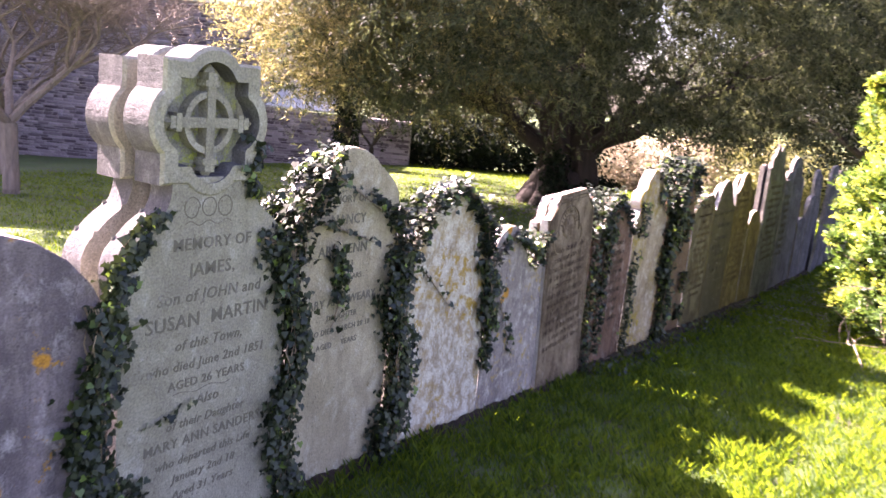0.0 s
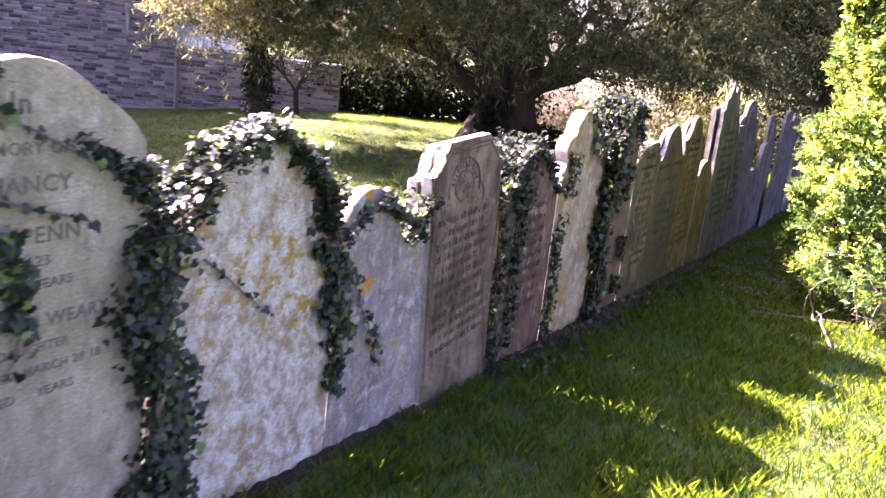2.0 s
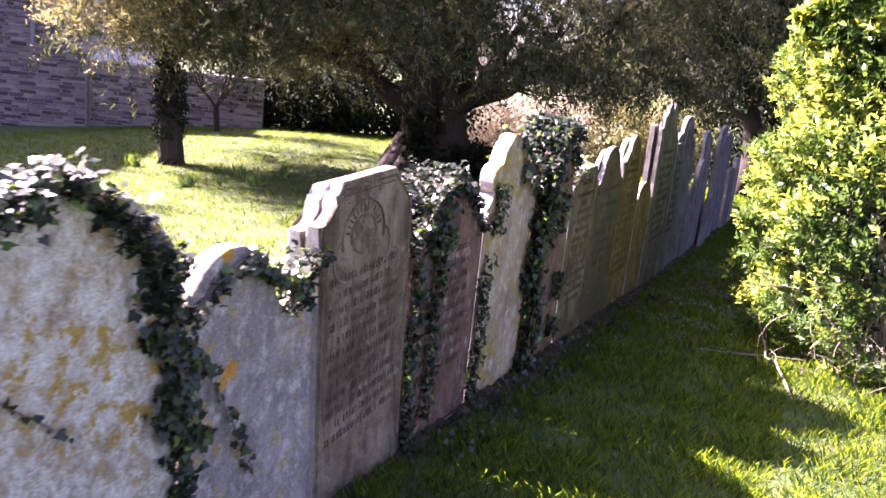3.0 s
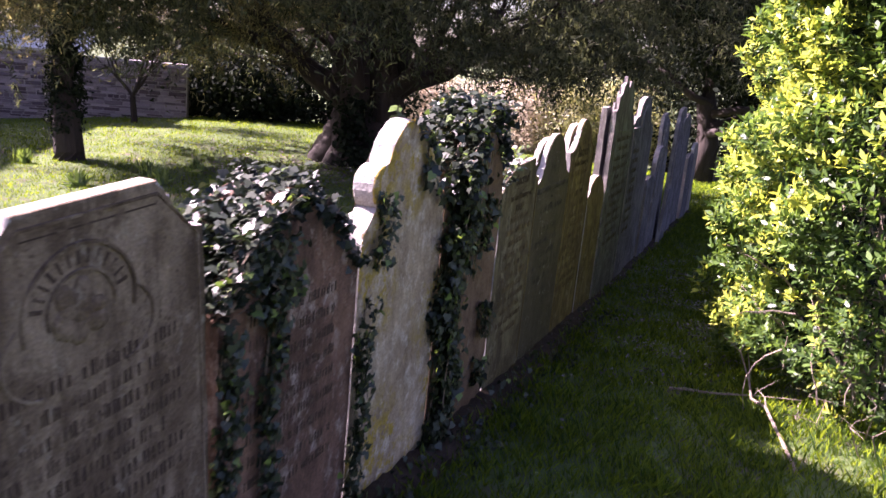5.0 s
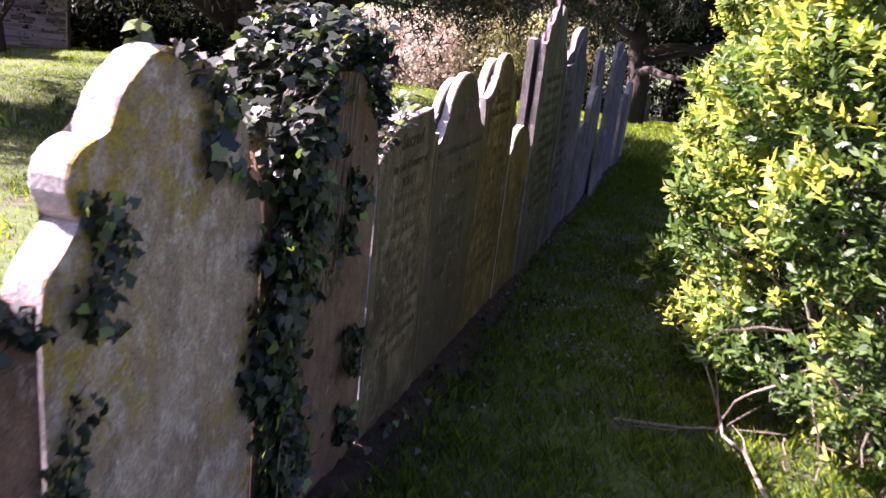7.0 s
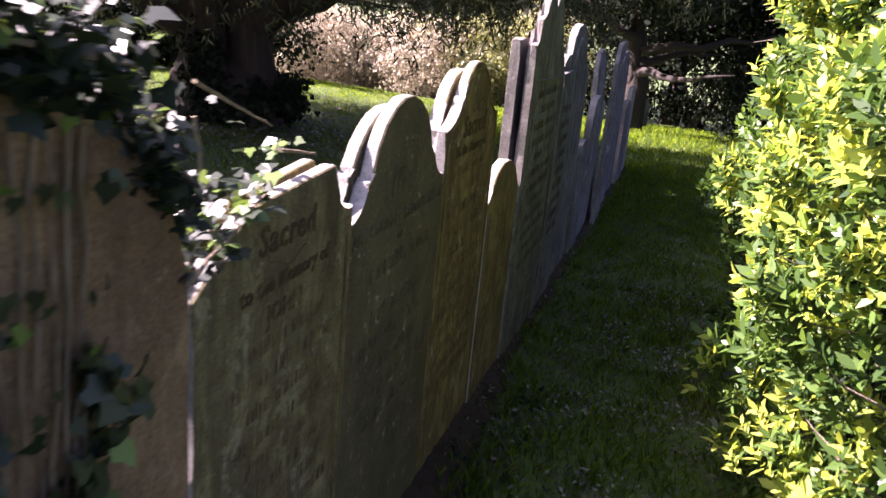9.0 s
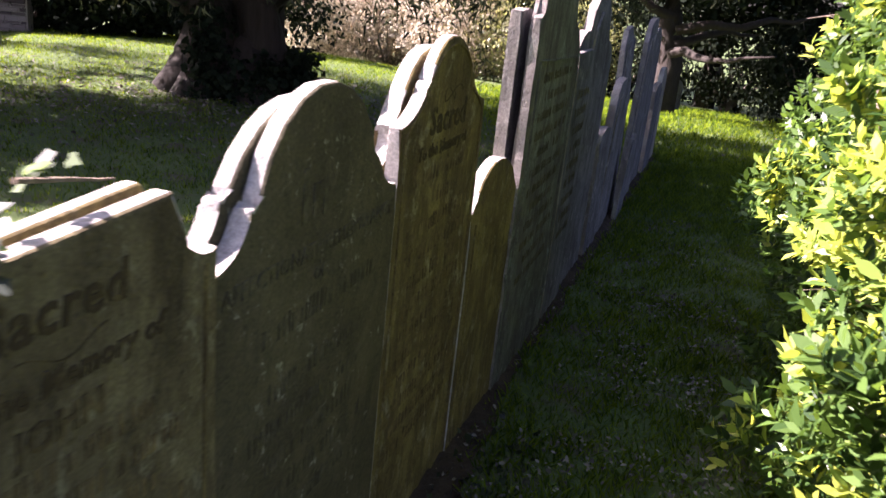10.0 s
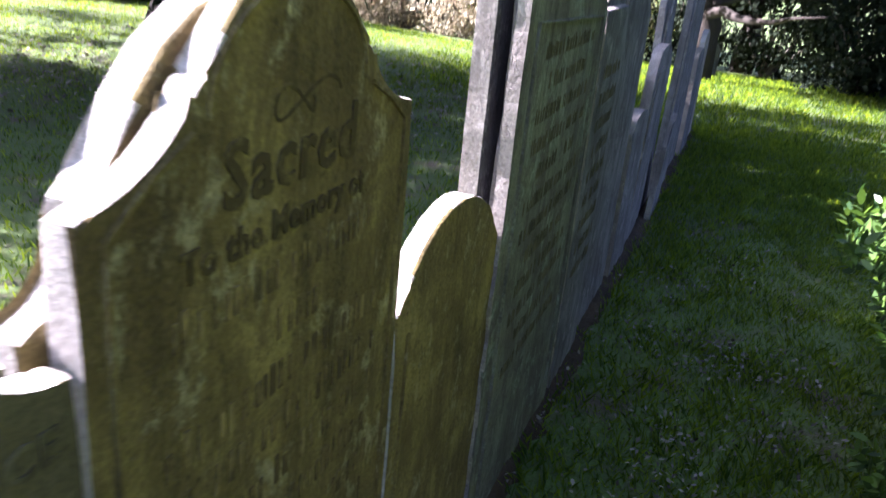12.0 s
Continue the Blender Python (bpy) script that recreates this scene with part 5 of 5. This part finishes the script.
def broad_tree(label, seed, x, y, h, spread, mat, clumps=700, per=40, base=2.5, gap=-0.12):
    z = lawn(x, y)
    tree = tagged(empty("evergreen_tree", x, y), label, "tree")
    rng = random.Random(seed)
    bm = bmesh.new()
    tube(bm, limb_points(rng, (x, y, z - 0.2), (x + 0.3, y, z + h * 0.8), 0.04, 8), [0.38, 0.33, 0.3, 0.27, 0.22, 0.17, 0.1, 0.05], 9)
    attach(part("trunk", bm, MAT["yew_bark"], smooth=True), tree)
    for k in range(9):
        a = rng.uniform(0, 6.28)
        hz = z + rng.uniform(1.4, h * 0.55)
        bm = bmesh.new()
        tube(bm, limb_points(rng, (x, y, hz), (x + math.cos(a) * spread * 0.8, y + math.sin(a) * spread * 0.8, hz + rng.uniform(0.3, 2.0)), 0.14, 7), [0.14, 0.12, 0.1, 0.08, 0.06, 0.04, 0.02], 6)
        attach(part("limb", bm, MAT["yew_bark"], smooth=True), tree)
    attach(crown("crown", seed, (x, y, z + base + (h - base) * 0.5), (spread, spread, (h - base) * 0.55), clumps, per, 0.2, mat, None, 0.42, LEAF_OVAL, 0.3, None, 0.5, gap), tree)


broad_tree("dark evergreen tree beyond the end of the row", 61, 17.8, 31.0, 11, 5.0, MAT["dark_evergreen"], 1000, 60, 2.0, -0.3)
broad_tree("dark evergreen tree over the far boundary", 62, 21.5, 26.0, 10, 5.0, MAT["dark_evergreen"], 800, 60)
broad_tree("dark evergreen tree shading the far corner", 64, 13.2, 25.5, 10, 4.4, MAT["dark_evergreen"], 850, 60, 3.2, -0.10)
broad_tree("dark evergreen tree standing behind the hedge", 65, *row(15.0, 6.0), 9, 3.6, MAT["dark_evergreen"], 600, 40, 1.2)
broad_tree("dark evergreen tree behind the brambles", 63, 15.0, 43.0, 11, 4.5, MAT["dark_evergreen"], 500, 40, 3.5, 0.0)


# ---- leafless and slim trees ----
def bare_tree(label, seed, x, y, height, spread, radius, mat, depth=5, kids=3, upright=0.5, name="bare_tree"):
    """A leafless tree: trunk, limbs, and twigs dividing again and again."""
    rng = random.Random(seed)
    z = lawn(x, y)
    tree = tagged(empty(name, x, y), label, "tree")

    def grow(bm, start, way, length, r, level):
        pts = [start]
        d = way.copy()
        for k in range(4):
            d = (d + Vector((rng.uniform(-1, 1), rng.uniform(-1, 1), rng.uniform(-0.7, 0.9))) * 0.16).normalized()
            pts.append(pts[-1] + d * length / 4)
        tube(bm, pts, [r, r * 0.9, r * 0.8, r * 0.7, r * 0.55], 7 if level < 2 else 4)
        if level < depth:
            for k in range(kids + (level > 1)):
                at = pts[rng.choice((2, 3, 4, 4))]
                nd = (d * 0.7 + Vector((rng.uniform(-1, 1) * spread, rng.uniform(-1, 1) * spread, rng.uniform(-0.2, 1) * upright))).normalized()
                grow(bm, at, nd, length * rng.uniform(0.55, 0.8), r * 0.55, level + 1)

    bm = bmesh.new()
    top = Vector((x + rng.uniform(-0.1, 0.1), y, z + height * 0.22))
    tube(bm, [Vector((x, y, z - 0.1)), Vector((x, y, z + 0.1)), top], [radius * 1.5, radius * 1.1, radius], 9)
    attach(part("trunk", bm, mat), tree)
    for k in range(4):
        a = 2 * math.pi * k / 4 + rng.uniform(-0.5, 0.5)
        bm = bmesh.new()
        grow(bm, top, Vector((math.cos(a) * spread, math.sin(a) * spread, 0.9)).normalized(), height * 0.33, radius * 0.6, 1)
        attach(part("limb", bm, mat), tree)
    return tree


bare_tree("leafless pinkish-grey tree on the lawn", 71, -7.6, 14.0, 5.6, 1.0, 0.13, MAT["bark"], 6, 4)
bare_tree("small leafless tree by the building", 72, -9.6, 17.5, 5.6, 1.0, 0.12, MAT["bark"], 6)
bare_tree("leafless many-stemmed shrub by the low wall", 73, -2.4, 24.5, 2.9, 0.6, 0.07, MAT["yew_bark"], 5, 4, 0.9)


def ivied_tree(x, y):
    z = lawn(x, y)
    tree = tagged(empty("slim_tree", x, y), "slim dark tree trunk clad in ivy on the lawn", "tree")
    rng = random.Random(5)
    bm = bmesh.new()
    pts = [(x, y, z - 0.1), (x, y, z + 0.15), (x - 0.05, y, z + 0.8), (x - 0.08, y, z + 1.6), (x - 0.05, y, z + 2.6), (x + 0.1, y, z + 3.6)]
    tube(bm, pts, [0.32, 0.25, 0.21, 0.19, 0.16, 0.09], 9)
    for k in range(7):
        a = rng.uniform(0, 6.28)
        tube(bm, limb_points(rng, (x - 0.06, y, z + 1.6 + 0.25 * k), (x + math.cos(a) * 1.2, y + math.sin(a) * 1.2, z + 2.6 + 0.3 * k), 0.15, 5), [0.05, 0.04, 0.03, 0.02, 0.01], 5)
    attach(part("trunk", bm, MAT["yew_bark"]), tree)
    attach(crown("ivy_leaves", 77, (x - 0.05, y, z + 1.6), (0.26, 0.26, 1.8), 190, 30, 0.08, MAT["dark_evergreen"], None, 0.08, LEAF_OVAL, 0.6, z + 0.25), tree)


ivied_tree(-2.35, 18.2)


# ---- loose things on the ground ----
def stick(label, seed, points, r, twigs):
    rng = random.Random(seed)
    bm = bmesh.new()
    pts = [Vector((x, y, lawn(x, y) + h)) for x, y, h in points]
    tube(bm, pts, [r * (1 - 0.6 * k / (len(pts) - 1)) for k in range(len(pts))], 6)
    ob = part("fallen_branch", bm, MAT["twig"])
    for k in range(twigs):
        st = pts[rng.randrange(1, len(pts))]
        d = Vector((rng.uniform(-1, 1), rng.uniform(-1, 1), rng.uniform(0.1, 0.8))).normalized() * rng.uniform(0.15, 0.4)
        bm = bmesh.new()
        tube(bm, limb_points(rng, st, st + d, 0.2, 5), [r * 0.45, r * 0.4, r * 0.3, r * 0.25, r * 0.15], 5)
        part("twig", bm, MAT["twig"], ob)
    return tagged(ob, label, "branch")


stick("crooked dry branch lying at the hedge's foot", 1, [(3.70, 6.75, 0.01), (3.84, 7.1, 0.03), (3.93, 7.4, 0.09), (3.98, 7.62, 0.06), (4.07, 7.80, 0.10), (4.10, 8.0, 0.24), (4.05, 8.15, 0.30)], 0.011, 3)
stick("thin dry branch lying in the grass", 2, [(3.6, 7.9, 0.02), (3.85, 7.75, 0.04), (4.05, 7.7, 0.05), (4.3, 7.6, 0.06)], 0.008, 2)
for k in range(9):
    rr = random.Random(300 + k)
    x, y = row(rr.uniform(4.7, 5.9), rr.uniform(1.7, 2.3))
    stick("dry twig poking from the hedge's foot", 310 + k, [(x, y, 0.02), (x - 0.12, y - 0.1 + rr.uniform(-0.1, 0.1), 0.12 + 0.2 * rr.random()), (x - 0.3, y - 0.2 + rr.uniform(-0.2, 0.2), 0.08 + 0.3 * rr.random())], 0.0045, 2)


def litter(name, label, n, seed, xs, ys, size, mat):
    rng = np.random.default_rng(seed)
    p = np.c_[xs(rng, n), ys(rng, n)]
    pts = np.c_[p, height_field(p[:, 0], p[:, 1]) + 0.03 + 0.02 * rng.random(n)]
    v, f = scatter(rng, pts, np.tile(np.array((0.0, 0.0, 1.0)), (n, 1)), size, LEAF_ROUND, 0.35)
    return tagged(mesh_object(name, v, f, mat), label, "fallen leaves", kind="stuff")


def row_litter(n, seed, s_mid, s_dev, o_mid, o_dev):
    rng = np.random.default_rng(seed)
    s, o = rng.normal(s_mid, s_dev, n), np.clip(rng.normal(o_mid, o_dev, n), 0.05, 2.5)
    drift = np.array([noise.noise(Vector((a * 2.2, b * 2.2, seed))) > -0.02 for a, b in zip(s, o)])
    s, o = s[drift], o[drift]
    n = len(s)
    x = ROW_A.x + ROW_D.x * s + ROW_N.x * o
    y = ROW_A.y + ROW_D.y * s + ROW_N.y * o
    pts = np.c_[x, y, height_field(x, y) + 0.035 + 0.02 * rng.random(n)]
    v, f = scatter(rng, pts, np.tile(np.array((0.0, 0.0, 1.0)), (n, 1)), 0.024, LEAF_ROUND, 0.6)
    return tagged(mesh_object("fallen_leaves", v, f, MAT["litter"]), "pale fallen leaves strewn in the path's grass", "fallen leaves", kind="stuff")


row_litter(1700, 401, 9.2, 1.1, 0.65, 0.28)
row_litter(2200, 402, 7.2, 1.0, 0.75, 0.38)
litter("yew_litter", "brown needle litter round the yew's foot", 2200, 403, lambda r, n: r.normal(2.8, 1.7, n), lambda r, n: r.normal(18.9, 1.3, n), 0.07, MAT["litter"])


def tuft(x, y, seed):
    rng = np.random.default_rng(seed)
    n = 60
    ang, rad = rng.uniform(0, 6.28, n), 0.14 * rng.random(n)
    px, py = x + np.cos(ang) * rad, y + np.sin(ang) * rad
    pts = np.c_[px, py, height_field(px, py)]
    nn = np.c_[np.cos(ang), np.sin(ang), np.full(n, 0.2)]
    v, f = scatter(rng, pts, nn, 0.24, LEAF_SPEAR, 0.25, -2.2)
    return tagged(mesh_object("leaf_tuft", v, f, MAT["ivy_young"]), "tuft of bulb leaves standing in the lawn", "plant", "tufts on the lawn")


for k, (x, y) in enumerate(((-2.9, 17.6), (-0.9, 17.0), (-0.6, 16.2), (-0.2, 17.4), (0.6, 14.6), (-1.6, 15.6))):
    tuft(x, y, 500 + k)
far_stone = part("headstone", slab_mesh(round_top(0.7, 0.95, 0.8), 0.1, 0.01, 0.004, 33), MAT["slate"])
far_stone.matrix_world = pose(14.2, 27.2, lawn(14.2, 27.2), -8, 12, 20)
tagged(far_stone, "grey headstone leaning in deep shade under trees", "headstone")


# ---- old building and low wall ----
def block(bm, x0, x1, y0, y1, z0, z1):
    r = bmesh.ops.create_cube(bm, size=1)
    bmesh.ops.scale(bm, vec=(x1 - x0, y1 - y0, z1 - z0), verts=r["verts"])
    bmesh.ops.translate(bm, vec=((x0 + x1) / 2, (y0 + y1) / 2, (z0 + z1) / 2), verts=r["verts"])


bm = bmesh.new()
block(bm, -24, -6.15, 26.1, 34, -3, 3.42)
church_wall = tagged(part("building_wall", bm, MAT["mortar"]), "tall rubble stone wall of an old building", "wall", kind="structure")
# Unseen wing, added and sized to throw shade over the lawn's left.
bm = bmesh.new()
block(bm, -24.02, -15.6, 17.9, 33.9, -3, 10.4)
building_wing = tagged(part("building_wing", bm, MAT["mortar"]), "unseen plain stone wing added to shade the left lawn", "building", kind="structure")
bm = bmesh.new()
ridge = [bm.verts.new(q) for q in ((-24.3, 17.6, 10.4), (-15.3, 17.6, 10.4), (-15.3, 34.2, 10.4), (-24.3, 34.2, 10.4), (-19.8, 17.6, 12.0), (-19.8, 34.2, 12.0))]
for q in ((0, 1, 4), (1, 2, 5, 4), (2, 3, 5), (3, 0, 4, 5), (3, 2, 1, 0)):
    bm.faces.new([ridge[k] for k in q])
part("roof", bm, MAT["slate"], building_wing, "grey slate roof of the unseen wing")
bm = bmesh.new()
block(bm, -24.1, -6.0, 25.95, 26.6, 3.42, 3.52)
part("coping", bm, MAT["white_roof"], church_wall, "pale stone coping")
bm = bmesh.new()
tube(bm, [(-7.5, 26.0, 1.3), (-7.5, 26.0, 0.75)], [0.06, 0.06], 8)
part("drainpipe", bm, MAT["pipe"], church_wall, "short pale drainpipe")
bm = bmesh.new()
tube(bm, [(-6.3, 25.98, 2.2), (-6.3, 25.98, 1.3), (-6.18, 25.98, 1.05), (-6.18, 25.98, 0.6)], [0.05, 0.05, 0.05, 0.05], 8)
part("drainpipe", bm, MAT["pipe"], church_wall, "pale cranked drainpipe")
bm = bmesh.new()
block(bm, -6.15, -1.4, 26.35, 26.85, -3, 0.38)
low_wall = tagged(part("boundary_wall", bm, MAT["mortar"]), "low rubble stone boundary wall", "wall", kind="structure")
bm = bmesh.new()
block(bm, -6.1, -3.9, 26.3, 29.5, 0, 0.06)
lean_to = tagged(part("lean_to_roof", bm, MAT["white_roof"]), "pale sloping roof of a lean-to behind the low wall", "roof", kind="structure")
lean_to.matrix_world = pose(0, 26.3, 0.42, 16, 0, 0) @ pose(0, -26.3, 0)


def stone_block(seed):
    """One rough squared stone, a metre long and high before scaling, its back open."""
    rng = random.Random(seed)
    j = [rng.uniform(-0.06, 0.06) for _ in range(16)]
    v = [(j[0], 0, j[1]), (1 + j[2], 0, j[3]), (1 + j[4], 0, 1 + j[5]), (j[6], 0, 1 + j[7]), (0.06 + j[8] * 0.5, -1, 0.12 + j[9]), (0.94 + j[10] * 0.5, -1, 0.12 + j[11]), (0.94 + j[12] * 0.5, -1, 0.88 + j[13]), (0.06 + j[14] * 0.5, -1, 0.88 + j[15])]
    f = [(4, 5, 6, 7), (0, 1, 5, 4), (1, 2, 6, 5), (2, 3, 7, 6), (3, 0, 4, 7)]
    return v, f


def rubble_courses(wall, x0, x1, z0, z1, y, seed, single):
    """Courses of rubble on a wall's face; the stones nearest the camera are pieces of their own."""
    rng = random.Random(seed)
    kinds = []
    for k in range(8):
        v, f = stone_block(900 + k)
        me = bpy.data.meshes.new("stone")
        me.from_pydata(v, [], f)
        me.materials.append(MAT["rubble"])
        kinds.append((me, v, f))
    rest_v, rest_f, made = [], [], 0
    z = z0
    while z < z1 - 0.08:
        h = rng.uniform(0.05, 0.115)
        x = x1
        while x > x0 + 0.1:
            w = min(rng.uniform(0.12, 0.46), x - x0)
            d = rng.uniform(0.012, 0.045)
            me, v, f = kinds[rng.randrange(8)]
            if x > single and z > -1.7 and made < 300:
                ob = new("stone", me)
                ob.parent = wall
                ob.matrix_basis = Matrix.LocRotScale((x - w + 0.01, y, z + 0.006), None, (w - 0.022, d, h - 0.014))
                made += 1
            else:
                n = len(rest_v)
                rest_v += [(x - w + 0.01 + a * (w - 0.022), y + b * d, z + 0.006 + c * (h - 0.014)) for a, b, c in v]
                rest_f += [tuple(n + i for i in q) for q in f]
            x -= w
        z += h
    if rest_v:
        tagged(mesh_object("stonework", rest_v, rest_f, MAT["rubble"], wall), kind="stuff")


rubble_courses(church_wall, -16.0, -6.17, -2.3, 3.40, 26.1, 5, -9.0)
rubble_courses(low_wall, -6.12, -1.42, -1.9, 0.38, 26.35, 6, -9.0)
